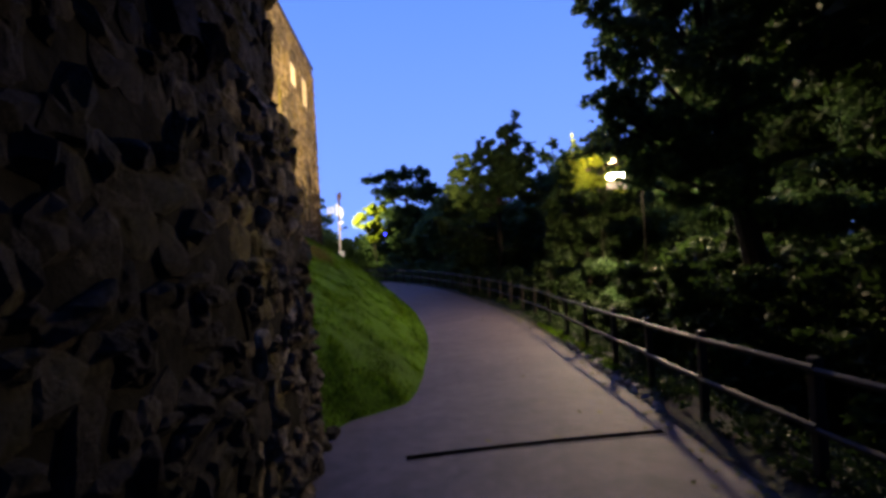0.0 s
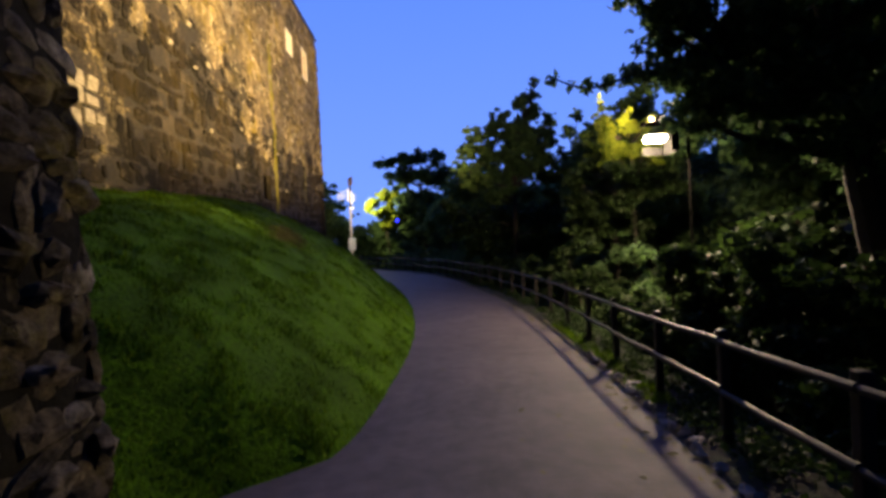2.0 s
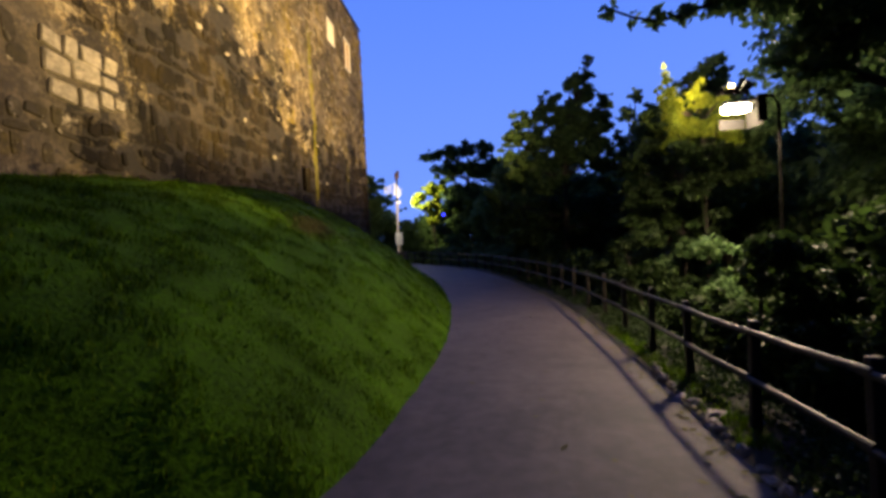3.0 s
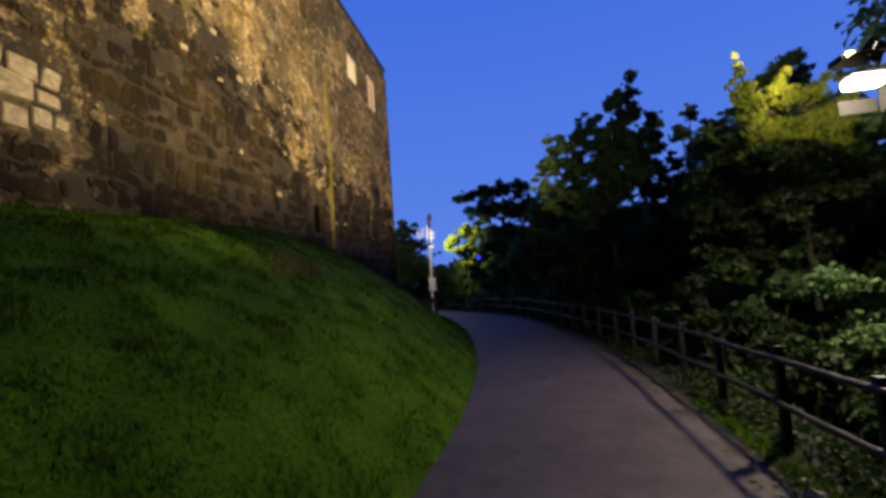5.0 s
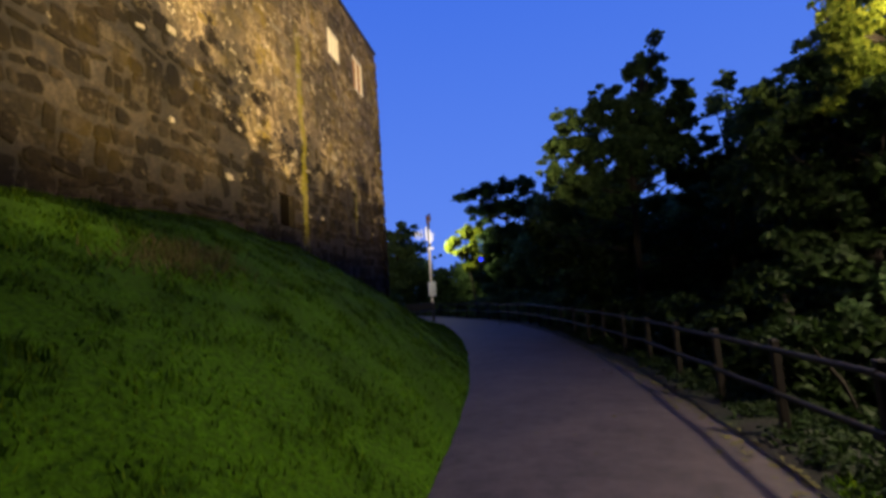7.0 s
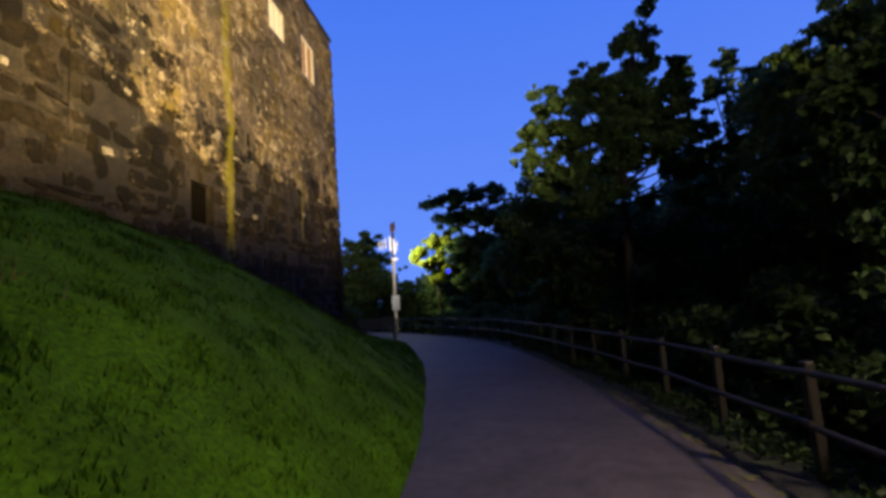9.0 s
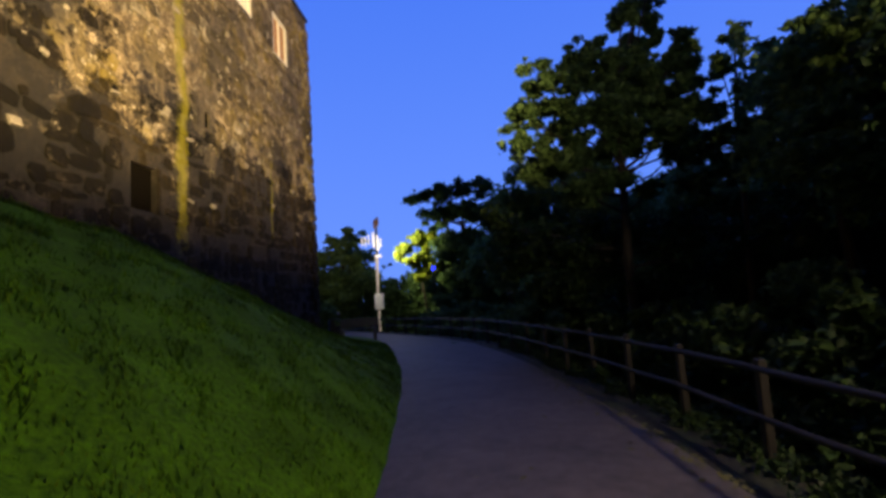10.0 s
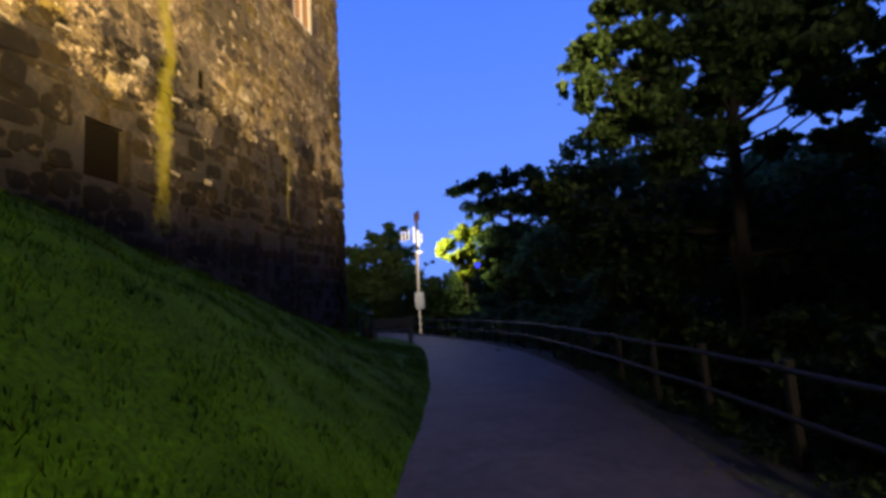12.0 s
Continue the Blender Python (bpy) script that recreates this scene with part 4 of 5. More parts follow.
def tree(base, top, centre, radii, clumps, leaves, size, seed, mat, label, extra=(), trunk=0.16, clump_size=(0.45, 0.95), floor_z=None):
    """A broadleaf tree: tapered trunk, limbs to its clumps of leaves, an uneven crown with gaps. extra: boughs that reach out."""
    rng = np.random.default_rng(seed)
    thing = tagged(new("tree"), label, "tree")
    c, r = np.array(centre), np.array(radii)
    puffs = []
    while len(puffs) < clumps:
        d = rng.normal(size=3)
        d /= np.linalg.norm(d)
        p = c + r * d * rng.uniform(0.35, 1.0) * (1.0 if d[2] < 0.3 else rng.uniform(0.75, 1.08))
        if floor_z is not None and p[2] < floor_z:
            continue
        s = rng.uniform(*clump_size)
        puffs.append((p, np.array([s, s, s * rng.uniform(0.45, 0.75)])))
    for p, s in extra:
        puffs.append((np.array(p), np.array([s, s, s * 0.85])))
    g = Vector((base[0], base[1], ground_z(*base) - 0.15))
    fork = g.lerp(Vector(centre), 0.55)
    bm = bmesh.new()
    bend = Vector((rng.uniform(-0.15, 0.15), rng.uniform(-0.15, 0.15), 0))
    apex = Vector((centre[0], centre[1], centre[2] + 0.5 * radii[2]))
    tube(bm, [g, g.lerp(fork, 0.5) + bend, fork, fork.lerp(apex, 0.5) - bend, apex], [trunk * 1.25, trunk, trunk * 0.85, trunk * 0.45, 0.02], 9)
    part("trunk", bm, M_BARK, thing)
    for p, s in puffs[::2] + puffs[len(puffs) - len(extra):]:
        p = Vector(p)
        a = fork.lerp(apex, min(0.85, max(0.0, (p.z - fork.z) / max(0.5, apex.z - fork.z) * 0.6)))
        mid = a.lerp(p, 0.5) + Vector((0, 0, 0.12 * (p - a).length))
        bm = bmesh.new()
        tube(bm, [a, mid, p], [trunk * 0.34, trunk * 0.2, 0.012], 6)
        part("limb", bm, M_BARK, thing)
    # single sprays at the rim break the outline
    puffs += [(p + rng.normal(size=3) * s * 0.65, s * rng.uniform(0.35, 0.5)) for p, s in puffs for _ in range(2)]
    leaf_mesh("crown", puffs, leaves, size, mat, thing, rng)
    return thing


def shrub(place, radii, leaves, size, seed, mat, label, name="shrub", filled=False):
    rng = np.random.default_rng(seed)
    thing = tagged(new(name), label, "shrub")
    g = ground_z(place[0], place[1])
    r = np.array(radii)
    puffs = []
    for _ in range(9):
        d = rng.normal(size=3)
        d /= np.linalg.norm(d)
        d[2] = abs(d[2])
        s = rng.uniform(0.3, 0.5) * min(radii[0], radii[1])
        puffs.append((np.array([place[0], place[1], g + 0.1]) + r * d * rng.uniform(0.4, 0.9), np.array([s, s, s * 0.7])))
    if filled:
        # a clipped hedge, leafy down to the ground
        puffs = [(np.array([place[0] + radii[0] * rng.uniform(-1, 1), place[1] + radii[1] * rng.uniform(-0.6, 0.6), g + radii[2] * f]), np.array([0.55, 0.5, 0.42]) * rng.uniform(0.8, 1.2))
                 for f in np.linspace(0.08, 1.0, 9) for _ in range(6)]
    for p, s in puffs[::6] if filled else puffs[::2]:
        bm = bmesh.new()
        tube(bm, [(place[0], place[1], g - 0.1), Vector((place[0], place[1], g)).lerp(Vector(p), 0.5) + Vector((0, 0, 0.1)), Vector(p)], [0.03, 0.022, 0.008], 5)
        part("stem", bm, M_BARK, thing)
    puffs += [(p + rng.normal(size=3) * s * 1.2, s * 0.4) for p, s in puffs]
    leaf_mesh("foliage", puffs, leaves, size, mat, thing, rng)
    return thing


def lobed_tree(base, lobes, leaves, size, seed, mat, label, trunk=0.11, deep=0.5, tuft=0.42, bare=()):
    """A tree whose crown is built of boughs: each lobe (x, y, z, reach) breaks up into tufts of leaves round its rim. bare: boughs that reach out as one chain."""
    rng = np.random.default_rng(seed)
    thing = tagged(new("tree"), label, "tree")
    g = Vector((base[0], base[1], ground_z(*base) - 0.15))
    top = Vector(max(lobes, key=lambda k: k[2])[:3])
    mean = Vector(np.mean([k[:3] for k in lobes], axis=0))
    fork = Vector((g.x * 0.5 + mean.x * 0.5, g.y * 0.5 + mean.y * 0.5, g.z + 0.45 * (mean.z - g.z)))
    bm = bmesh.new()
    tube(bm, [g, g.lerp(fork, 0.5) + Vector((0.08, 0.05, 0)), fork, mean, mean.lerp(top, 0.8)], [trunk * 1.3, trunk, trunk * 0.85, trunk * 0.55, 0.02], 9)
    part("trunk", bm, M_BARK, thing)
    puffs = []
    for x, y, z, r in lobes:
        c = Vector((x, y + rng.uniform(-deep, deep), z))
        a = fork.lerp(mean, min(1.0, max(0.0, (z - fork.z) / max(0.5, mean.z - fork.z) * 0.7)))
        bm = bmesh.new()
        tube(bm, [a, a.lerp(c, 0.55) + Vector((0, 0, -0.08 * (c - a).length)), c], [trunk * 0.36, trunk * 0.2, 0.01], 6)
        part("limb", bm, M_BARK, thing)
        for k in range(16):
            d = rng.normal(size=3)
            d *= rng.uniform(0.3, 1.05) / np.linalg.norm(d)
            s = r * tuft * rng.uniform(0.45, 1.0)
            puffs.append((np.array(c) + r * d * np.array([0.85, 1.2, 0.8]), np.array([s, s, s * 0.6])))
    for chain in bare:
        bm = bmesh.new()
        tube(bm, [mean.lerp(Vector(chain[-1][:3]), 0.4)] + [Vector(k[:3]) for k in reversed(chain)], [0.03] + [0.005 + 0.016 * (1 - i / len(chain)) for i in range(len(chain))], 6)
        part("bough", bm, M_BARK, thing)
        puffs += [(np.array(k[:3]), np.array([k[3], k[3], k[3] * 0.8])) for k in chain]
    puffs += [(p + rng.normal(size=3) * s * 0.9, s * rng.uniform(0.3, 0.5)) for p, s in puffs]
    leaf_mesh("crown", puffs, leaves, size, mat, thing, rng)
    return thing


DARK = "dark green broadleaf tree behind the fence at dusk"
# the tree that overhangs the start of the path
lobed_tree((5.9, 6.4), [(2.87, 6.4, 5.0, 0.3), (2.94, 6.4, 4.1, 0.3), (3.4, 6.4, 4.58, 0.5), (3.16, 6.4, 3.59, 0.32), (3.53, 6.4, 4.0, 0.5), (2.8, 6.4, 3.56, 0.18), (3.1, 6.4, 3.25, 0.24),
            (3.3, 6.4, 3.44, 0.34), (3.46, 6.4, 2.99, 0.4), (3.81, 6.4, 3.25, 0.5), (3.5, 6.4, 2.5, 0.3), (3.7, 6.5, 2.66, 0.4), (4.37, 6.4, 3.1, 0.65), (4.3, 6.6, 2.3, 0.6), (4.92, 6.4, 2.5, 0.7),
            (3.5, 6.3, 5.4, 0.5), (3.3, 6.4, 6.0, 0.45), (4.2, 6.4, 5.0, 0.7), (4.2, 6.4, 6.2, 0.7), (4.4, 6.0, 4.0, 0.7), (5.2, 6.4, 3.6, 0.8), (5.2, 6.2, 4.8, 0.8), (5.2, 6.4, 6.0, 0.9), (6.2, 6.2, 4.2, 0.9), (6.2, 6.4, 5.4, 1.0), (5.6, 6.4, 7.0, 0.9), (4.6, 6.3, 7.0, 0.7), (6.8, 6.2, 6.4, 0.9), (6.9, 5.9, 3.2, 0.9), (5.9, 6.4, 1.9, 0.8), (6.8, 6.3, 1.9, 0.8), (7.6, 6.2, 2.4, 0.8)],
           72000, 0.10, 1, M_LEAF, "large dark broadleaf tree overhanging the path with a low bough", 0.2, 0.35, 0.5,
           [[(2.02, 6.4, 2.89, 0.07), (2.18, 6.4, 2.82, 0.07), (2.35, 6.4, 2.78, 0.09), (2.54, 6.4, 2.81, 0.09), (2.74, 6.4, 2.88, 0.13), (2.9, 6.4, 2.91, 0.18), (3.13, 6.4, 2.9, 0.26)]])
tree((6.0, 2.4), 8.4, (5.9, 2.4, 4.6), (2.2, 2.6, 3.6), 60, 24000, 0.18, 2, M_LEAF_SHADED, DARK, (), 0.2, floor_z=1.4)
tree((7.6, 5.0), 9.0, (7.6, 5.0, 4.6), (2.0, 2.4, 4.2), 56, 20000, 0.2, 21, M_LEAF_SHADED, DARK, (), 0.2, floor_z=1.0)
tree((9.6, 8.4), 9.8, (9.4, 8.4, 4.6), (2.6, 2.8, 4.6), 60, 20000, 0.22, 3, M_LEAF_SHADED, DARK, (), 0.22)
tree((9.2, 12.2), 9.0, (9.2, 12.2, 4.6), (1.9, 2.2, 4.2), 56, 20000, 0.2, 4, M_LEAF, DARK, (), 0.2)
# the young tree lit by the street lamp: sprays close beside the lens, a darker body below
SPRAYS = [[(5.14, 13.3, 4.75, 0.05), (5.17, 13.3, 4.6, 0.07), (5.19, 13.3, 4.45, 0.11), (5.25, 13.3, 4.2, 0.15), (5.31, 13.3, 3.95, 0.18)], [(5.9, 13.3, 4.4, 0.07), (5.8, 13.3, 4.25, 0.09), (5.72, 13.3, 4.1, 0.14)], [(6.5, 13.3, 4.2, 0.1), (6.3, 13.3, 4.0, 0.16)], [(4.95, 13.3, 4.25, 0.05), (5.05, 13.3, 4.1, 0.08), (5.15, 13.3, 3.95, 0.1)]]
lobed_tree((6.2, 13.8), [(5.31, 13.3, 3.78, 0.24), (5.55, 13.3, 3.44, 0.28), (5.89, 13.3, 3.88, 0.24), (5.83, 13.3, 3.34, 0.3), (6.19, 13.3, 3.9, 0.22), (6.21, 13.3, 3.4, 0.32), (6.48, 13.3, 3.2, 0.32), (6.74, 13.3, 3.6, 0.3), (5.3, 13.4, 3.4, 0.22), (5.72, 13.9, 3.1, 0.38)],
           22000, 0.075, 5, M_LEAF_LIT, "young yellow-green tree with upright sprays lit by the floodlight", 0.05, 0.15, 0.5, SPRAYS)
# the dimness below the sprays is put into the leaf colour
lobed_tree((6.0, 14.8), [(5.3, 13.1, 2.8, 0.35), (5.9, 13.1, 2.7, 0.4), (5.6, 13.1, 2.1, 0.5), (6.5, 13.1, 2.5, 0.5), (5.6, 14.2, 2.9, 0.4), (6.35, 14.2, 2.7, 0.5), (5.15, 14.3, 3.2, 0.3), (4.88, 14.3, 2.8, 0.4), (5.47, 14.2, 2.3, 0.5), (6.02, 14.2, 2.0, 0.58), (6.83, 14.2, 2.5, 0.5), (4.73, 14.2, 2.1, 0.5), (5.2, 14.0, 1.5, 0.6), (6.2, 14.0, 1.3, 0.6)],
           18000, 0.11, 29, M_LEAF_SHADED, "dim green broadleaf tree below the lit sprays", 0.07, 0.2, 0.5)
# the tall tree by the bend, its crown open between the boughs
lobed_tree((4.2, 20.6), [(5.02, 19.7, 6.75, 0.36), (5.04, 19.7, 7.15, 0.2), (5.06, 19.7, 7.45, 0.09), (4.89, 19.7, 6.1, 0.6), (3.75, 19.7, 6.05, 0.44), (4.32, 19.7, 5.35, 0.78), (5.24, 19.7, 5.1, 0.7), (2.68, 19.7, 5.2, 0.48), (2.26, 19.7, 4.75, 0.4), (2.98, 19.7, 4.63, 0.7),
            (2.14, 19.7, 4.08, 0.4), (3.08, 19.7, 3.8, 0.62), (4.09, 19.7, 4.35, 0.66), (5.31, 19.7, 4.26, 0.46), (2.57, 19.7, 3.53, 0.5), (3.4, 19.7, 3.05, 0.52), (4.1, 19.7, 3.2, 0.36), (3.36, 19.7, 5.4, 0.5), (5.5, 19.7, 5.6, 0.44), (4.4, 19.7, 6.5, 0.4), (4.9, 19.7, 3.95, 0.45), (5.6, 19.7, 3.6, 0.4), (4.6, 19.7, 4.8, 0.5), (3.6, 19.7, 4.4, 0.6), (4.7, 19.7, 3.0, 0.3), (4.46, 20.2, 4.1, 0.5), (5.1, 20.2, 4.5, 0.45), (5.45, 20.2, 3.75, 0.36), (4.0, 20.2, 3.9, 0.45), (6.0, 20.2, 4.2, 0.3), (3.7, 20.2, 3.5, 0.4)],
           50000, 0.125, 6, M_LEAF, "tall broadleaf tree beside the bend, one side catching light", 0.11, 0.5, 0.42)
lobed_tree((6.4, 20.4), [(6.79, 19.9, 5.95, 0.28), (6.52, 19.9, 5.4, 0.32), (7.24, 19.9, 5.4, 0.36), (7.33, 19.9, 4.85, 0.42), (6.75, 19.9, 4.85, 0.26), (6.18, 19.9, 4.5, 0.28), (5.91, 19.9, 3.75, 0.42), (6.7, 19.9, 3.95, 0.3), (7.41, 19.9, 4.2, 0.42), (6.49, 19.9, 3.35, 0.5), (5.75, 19.9, 2.95, 0.4)],
           14000, 0.125, 26, M_LEAF, DARK, 0.08, 0.5, 0.42)
lobed_tree((6.7, 17.3), [(6.29, 17, 4.69, 0.36), (6.1, 17, 4.2, 0.3), (6.4, 17, 4.04, 0.45), (6.93, 17, 4.75, 0.5), (6.58, 17, 3.48, 0.6), (6.1, 17, 3.1, 0.5), (7.12, 17, 3.95, 0.6), (5.8, 17, 2.55, 0.45), (6.57, 17, 2.53, 0.65), (7.6, 17, 5.0, 0.6), (7.7, 17, 4.2, 0.6), (7.4, 17, 3.0, 0.7), (7.3, 17, 5.4, 0.4), (8.0, 17, 5.6, 0.6), (8.5, 16.9, 4.8, 0.7), (8.4, 16.8, 3.8, 0.8), (7.0, 16.9, 4.3, 0.5)],
           22000, 0.13, 27, M_LEAF, "broadleaf tree behind the fence faintly lit by the lamp", 0.09, 0.4, 0.5)
lobed_tree((4.6, 21.2), [(4.31, 20.9, 2.1, 0.9), (3.06, 20.8, 2.2, 0.75), (5.76, 20.7, 2.0, 0.95), (2.1, 20.7, 2.0, 0.75), (7.34, 20.6, 2.1, 1.0), (1.7, 20.9, 2.7, 0.45), (2.9, 20.9, 1.2, 0.8), (4.9, 20.7, 1.1, 0.9), (6.6, 20.7, 1.1, 0.9)],
           16000, 0.15, 28, M_LEAF_SHADED, "low spreading dark green tree under the taller ones", 0.1, 0.4, 0.55)
tree((7.3, 18.6), 5.6, (7.2, 18.5, 3.5), (1.1, 1.4, 1.9), 28, 9000, 0.17, 18, M_LEAF_MID, DARK, (), 0.12)
tree((8.3, 17.0), 5.6, (8.2, 17.0, 2.8), (1.6, 1.8, 2.5), 40, 15000, 0.2, 17, M_LEAF_MID, DARK, (), 0.16)
tree((8.6, 23.5), 4.6, (8.2, 23.5, 2.4), (2.4, 2.4, 1.9), 30, 10000, 0.22, 8, M_LEAF_MID, DARK, (), 0.18)
tree((4.4, 25.5), 5.8, (4.0, 25.4, 3.2), (2.2, 2.3, 2.4), 40, 14000, 0.2, 9, M_LEAF_MID, DARK, (), 0.15)
lobed_tree((0.6, 40.6), [(-2.99, 39.2, 7.75, 0.55), (-2.04, 39.2, 7.8, 0.7), (-0.91, 39.2, 7.95, 0.9), (0.42, 39.2, 8.2, 0.8), (1.69, 39.2, 7.9, 0.9), (-1.39, 39.4, 6.54, 1.1), (0.47, 39.4, 6.56, 1.3), (2.32, 39.4, 6.76, 1.3), (-0.6, 39.8, 4.81, 1.5), (1.4, 39.8, 4.28, 1.5), (3.2, 39.6, 5.2, 1.5), (0.2, 40.0, 2.6, 1.6), (2.6, 40, 2.6, 1.6), (-1.5, 40.6, 2.6, 1.2)],
           30000, 0.26, 10, M_LEAF, DARK, 0.2, 0.6, 0.5)
tree((2.6, 32.5), 4.6, (2.4, 32.5, 2.6), (2.0, 1.8, 2.0), 30, 9000, 0.22, 11, M_LEAF_MID, DARK, (), 0.12)
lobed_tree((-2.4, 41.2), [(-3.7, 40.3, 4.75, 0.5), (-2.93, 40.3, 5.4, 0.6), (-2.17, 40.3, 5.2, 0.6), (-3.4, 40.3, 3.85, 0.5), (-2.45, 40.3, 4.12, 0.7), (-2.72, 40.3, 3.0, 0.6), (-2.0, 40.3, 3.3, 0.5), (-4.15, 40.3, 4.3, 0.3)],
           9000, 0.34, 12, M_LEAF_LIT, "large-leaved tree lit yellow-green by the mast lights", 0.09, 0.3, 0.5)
lobed_tree((-9.4, 46.6), [(-9.05, 46, 6.7, 1.1), (-10.5, 46, 6.2, 1.2), (-10.11, 46, 4.6, 1.8), (-8.2, 46, 5.0, 1.2), (-7.9, 46, 3.4, 1.7), (-11.5, 46, 3.3, 1.6), (-9.6, 46, 2.2, 1.8), (-12.0, 46, 5.2, 1.4)],
           15000, 0.3, 13, M_LEAF_MID, "dark round-crowned tree far beyond the castle corner", 0.2, 0.8, 0.5)
tree((3.5, 38.5), 6.6, (3.5, 38.5, 3.4), (3.4, 2.4, 3.2), 36, 9000, 0.28, 14, M_LEAF, DARK, (), 0.2, (0.7, 1.2))
for k, (x, y) in enumerate(((12.5, 3), (13, 9), (13, 15), (12.5, 21), (12, 27), (9.5, 32), (13, 38), (8.5, 43))):
    low = 0.6 if 18 < y < 35 else 1.0
    tree((x, y), 8.4 * low, (x, y, 4.0 * low), (2.8, 3.2, 4.2 * low), 44, 9000, 0.32, 50 + k, M_LEAF, "dark tree in the wood behind the path", (), 0.22, (0.8, 1.3))

SHRUB = "dense dark green shrub behind the timber fence"
srng = random.Random(77)
# the nearer shrubs take the leaf colour with shade in it
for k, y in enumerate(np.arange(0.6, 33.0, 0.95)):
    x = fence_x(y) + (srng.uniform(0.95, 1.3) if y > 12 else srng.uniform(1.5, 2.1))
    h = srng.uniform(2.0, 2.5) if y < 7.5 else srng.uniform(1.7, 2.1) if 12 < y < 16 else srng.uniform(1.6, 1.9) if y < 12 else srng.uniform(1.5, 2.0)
    shrub((x, y), (srng.uniform(0.65, 0.85), srng.uniform(0.7, 0.9), h), 2300, 0.12, 100 + k, M_LEAF if y > 21 else M_LEAF_SHADED, SHRUB)
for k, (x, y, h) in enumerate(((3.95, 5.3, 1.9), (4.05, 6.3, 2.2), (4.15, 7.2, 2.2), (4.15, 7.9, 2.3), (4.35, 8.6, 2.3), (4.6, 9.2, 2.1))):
    shrub((x, y), (0.6, 0.65, h), 6500, 0.09, 90 + k, M_LEAF_SHADED, SHRUB)
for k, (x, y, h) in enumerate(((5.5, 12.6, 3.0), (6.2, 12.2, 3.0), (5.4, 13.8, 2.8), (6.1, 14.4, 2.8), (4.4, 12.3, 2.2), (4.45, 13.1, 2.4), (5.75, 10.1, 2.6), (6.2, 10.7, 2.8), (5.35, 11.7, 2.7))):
    shrub((x, y), (0.75, 0.75, h), 3000, 0.11, 96 + k, M_LEAF_SHADED if 4 <= k <= 7 else M_LEAF, "leafy shrub under the lamp, tinted yellow-green")
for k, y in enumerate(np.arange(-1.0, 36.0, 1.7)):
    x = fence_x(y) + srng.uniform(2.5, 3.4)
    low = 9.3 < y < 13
    shrub((x, y), (srng.uniform(1.2, 1.5), srng.uniform(1.2, 1.5), 2.2 if low else srng.uniform(2.9, 3.8)), 4200, 0.17, 200 + k, M_LEAF if y > 15 else M_LEAF_SHADED, "tall dark thicket shrub behind the fence")
for k, x in enumerate(np.arange(-15, 8, 1.7)):
    shrub((x, 44.5 + srng.uniform(-0.4, 0.4)), (1.3, 1.0, srng.uniform(4.3, 4.9) if x < -1.5 else srng.uniform(4.6, 6.0)), 6500, 0.26, 300 + k, M_LEAF, "dense dark hedge shrub at the far end of the path", filled=True)
for k, x in enumerate(np.arange(-26, 14, 2.6)):
    shrub((x, 54 + srng.uniform(-1, 1)), (2.0, 1.4, srng.uniform(3.0, 4.0)), 5000, 0.42, 340 + k, M_LEAF, "dark hedge shrub in the distance", filled=True)
for k, y in enumerate(np.arange(-3.0, 42.0, 2.1)):
    x = fence_x(min(y, 30)) + srng.uniform(5.2, 6.6)
    shrub((x, y), (1.7, 1.6, srng.uniform(4.0, 5.2)), 3600, 0.24, 400 + k, M_LEAF_SHADED, "tall dark thicket shrub deep in the wood")
for k, y in enumerate(np.arange(0.0, 60.0, 4.0)):
    shrub((17.5 + srng.uniform(-1, 1), y), (2.6, 2.6, 6.5), 3600, 0.4, 440 + k, M_LEAF_SHADED, "tall dark thicket shrub deep in the wood")
for k, (x, y) in enumerate(((-5.2, 27.6), (-6.0, 28.3), (-7.4, 28.0))):
    shrub((x, y), (0.8, 0.7, 1.5 + 0.4 * k), 1800, 0.14, 380 + k, M_LEAF, "dark shrub at the foot of the castle corner")


def build_ground_cover():
    rng = np.random.default_rng(41)
    puffs = []
    for _ in range(900):
        y = rng.uniform(0.5, 24)
        x = fence_x(y) + rng.uniform(-0.12, 1.0)
        s = rng.uniform(0.08, 0.2)
        puffs.append((np.array([x, y, ground_z(x, y) + 0.05]), np.array([s, s, s * 0.55])))
    cover = tagged(new("ground_cover"), "dark low weeds and ivy under the timber fence", "weeds", kind="stuff")
    leaf_mesh("weed_leaves", puffs, 34000, 0.055, M_LEAF_SHADED, cover, rng)


build_ground_cover()


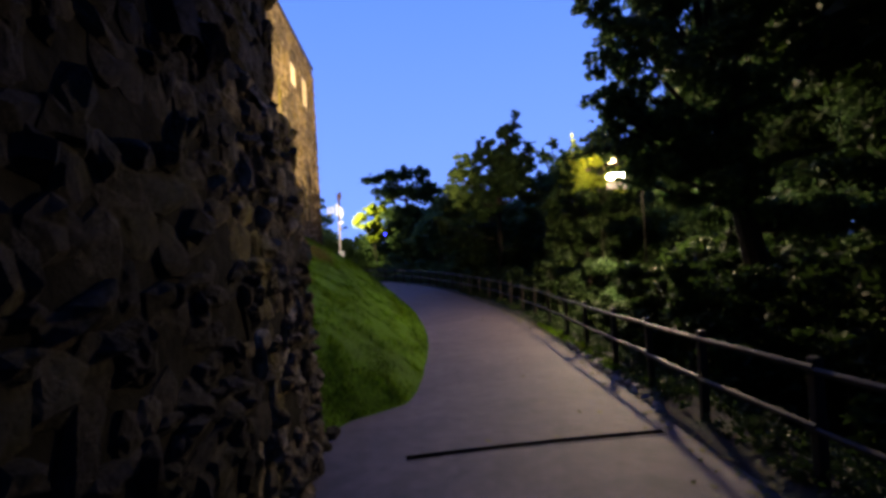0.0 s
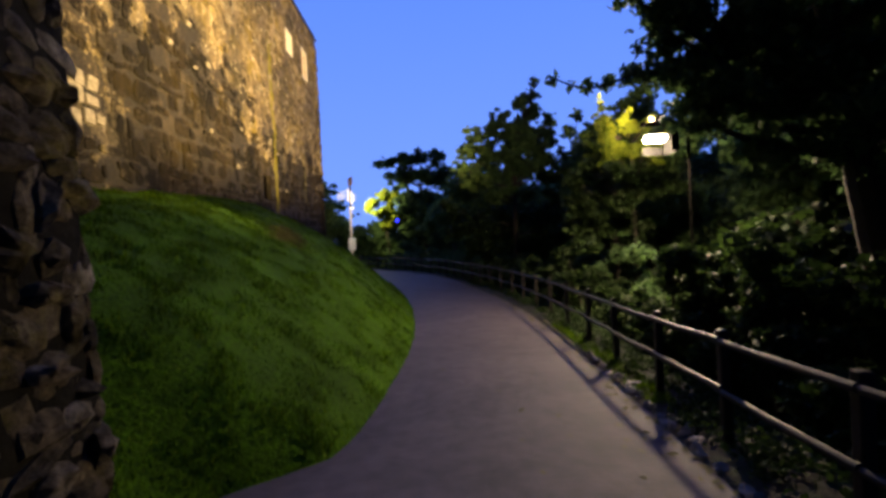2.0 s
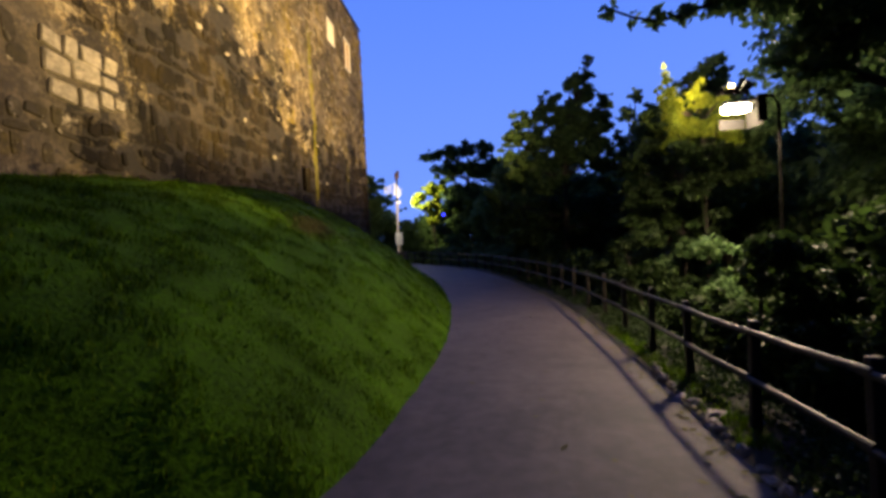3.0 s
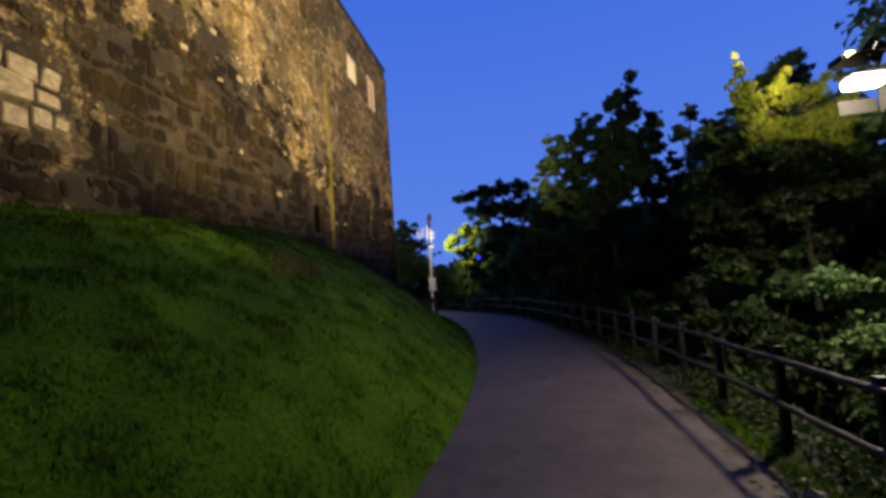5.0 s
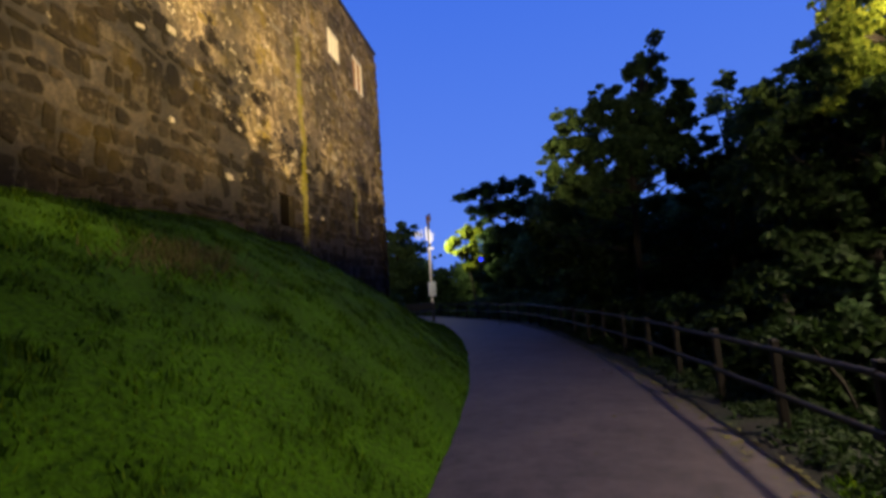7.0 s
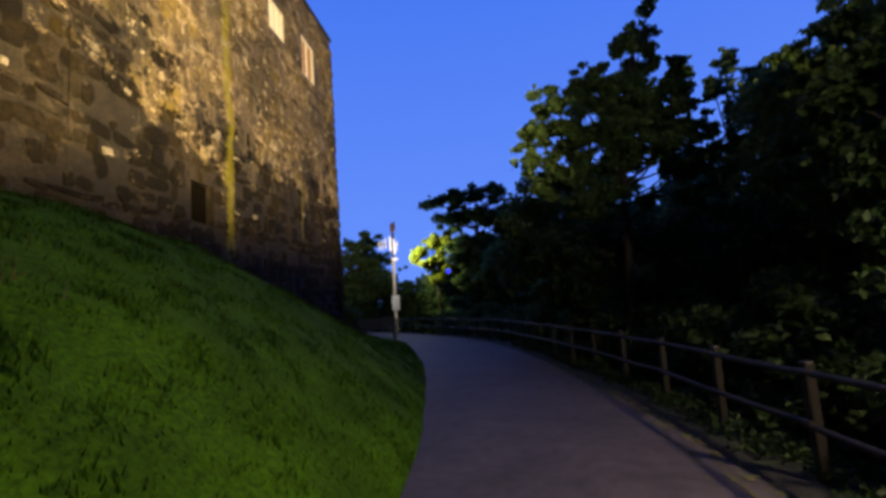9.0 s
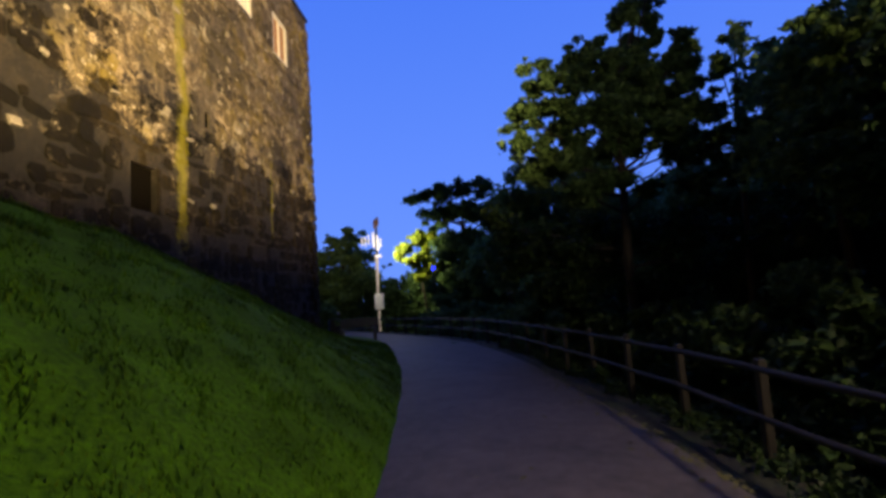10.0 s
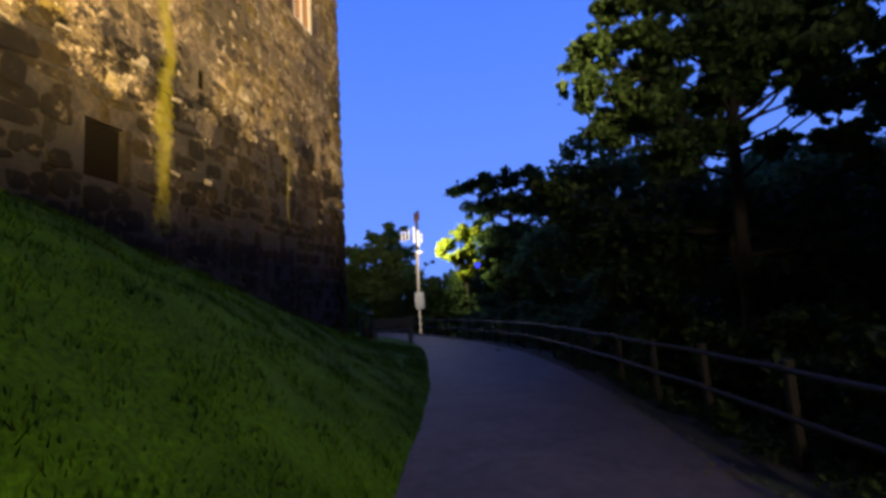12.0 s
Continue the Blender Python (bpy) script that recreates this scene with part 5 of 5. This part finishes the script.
# ---- turf ----
def build_grass():
    rng = np.random.default_rng(9)
    pts = []
    while len(pts) < 120000:
        y = 4.2 + 24 * rng.random() ** 1.6
        a = left(y)
        x = a - (a + 4.8) * rng.random() ** 0.95
        if noise.noise(Vector((x * 3.1, y * 3.1, 1.0))) * 1.5 + rng.random() * 0.9 < 0.3:
            continue
        pts.append((x, y))
    for _ in range(6000):
        y = 6.2 + 4.6 * rng.random()
        pts.append((right(y) + 0.06 + 0.28 * rng.random(), y))
    p = np.array([(x, y, ground_z(x, y) - 0.008) for x, y in pts])
    n = len(p)
    clump = np.array([noise.noise(Vector((x * 2.3, y * 2.3, 5.0))) for x, y in pts])
    h = (rng.uniform(0.025, 0.065, n) * (1 + 1.1 * np.clip(clump, -0.4, 1)) * (1 + 0.8 * (rng.random(n) > 0.96)))[:, None]
    a = rng.uniform(0, math.tau, n)
    side = np.stack([np.cos(a), np.sin(a), np.zeros(n)], 1) * 0.006
    tip = np.stack([rng.normal(0, 0.35, n), rng.normal(0, 0.35, n), np.ones(n)], 1) * h
    v = np.stack([p - side, p + side, p + tip], 1).reshape(-1, 3)
    me = bpy.data.meshes.new("grass")
    me.vertices.add(3 * n)
    me.vertices.foreach_set("co", v.ravel())
    me.loops.add(3 * n)
    me.loops.foreach_set("vertex_index", np.arange(3 * n))
    me.polygons.add(n)
    me.polygons.foreach_set("loop_start", np.arange(0, 3 * n, 3))
    me.materials.append(M_BLADE)
    me.update(calc_edges=True)
    # the sward is shaded as the slope that it covers
    e = 0.12
    slope = np.array([(ground_z(x - e, y) - ground_z(x + e, y), ground_z(x, y - e) - ground_z(x, y + e), 2 * e) for x, y in pts])
    slope = 0.55 * slope / np.linalg.norm(slope, axis=1)[:, None] + rng.normal(0, 0.6, (n, 3))
    slope /= np.linalg.norm(slope, axis=1)[:, None]
    me.normals_split_custom_set_from_vertices(np.repeat(slope, 3, axis=0).tolist())
    tagged(new("grass", me), "short green lawn grass on the castle bank", "grass", kind="stuff")


build_grass()


def build_dry_tuft():
    """A mound of dry, yellow-brown grass on the crest of the bank."""
    rng = np.random.default_rng(19)
    n = 900
    x, y = -2.05 + rng.normal(0, 0.16, n), 11.2 + rng.normal(0, 0.4, n)
    p = np.array([(a, b, ground_z(a, b) - 0.01) for a, b in zip(x, y)])
    a = rng.uniform(0, math.tau, n)
    side = np.stack([np.cos(a), np.sin(a), np.zeros(n)], 1) * 0.007
    tip = np.stack([rng.normal(0, 0.6, n), rng.normal(0, 0.6, n), np.ones(n)], 1) * rng.uniform(0.05, 0.17, n)[:, None]
    v = np.stack([p - side, p + side, p + tip], 1).reshape(-1, 3)
    tagged(from_arrays("dry_grass", v, [(3 * i, 3 * i + 1, 3 * i + 2) for i in range(n)], M_DRY), "patch of dry brown grass on the bank", "grass", kind="stuff")


M_DRY = plain("dry_grass_blades", (0.085, 0.08, 0.022), 0.9, 0, 40, 0.4)
build_dry_tuft()


def build_litter():
    """Fallen leaves and crumbs along the fence side of the path."""
    rng = np.random.default_rng(29)
    n = 900
    y = rng.uniform(1.5, 20, n)
    x = np.array([right(b) for b in y]) - np.abs(rng.normal(0, 0.16, n)) + 0.06
    far = rng.random(n) < 0.1
    x = np.where(far, x - rng.uniform(0, 2.0, n), x)
    verts, faces = [], []
    for a, b in zip(x, y):
        s, t = rng.uniform(0.015, 0.045), rng.uniform(0, math.tau)
        u, w = Vector((math.cos(t), math.sin(t), rng.uniform(-0.3, 0.3))) * s, Vector((-math.sin(t), math.cos(t), rng.uniform(-0.3, 0.3))) * s * 0.6
        frac = min(max((a - left(b)) / (right(b) - left(b)), 0), 1)
        c = Vector((a, b, level(b) + 0.018 + 0.03 * math.sin(frac * math.pi)))
        k = len(verts)
        verts += [c - u, c + w, c + u, c - w]
        faces += [(k, k + 1, k + 2), (k, k + 2, k + 3)]
    tagged(from_arrays("fallen_leaves", verts, faces, M_DRY), "fallen dead leaves along the path edge", "leaves", kind="stuff")


build_litter()
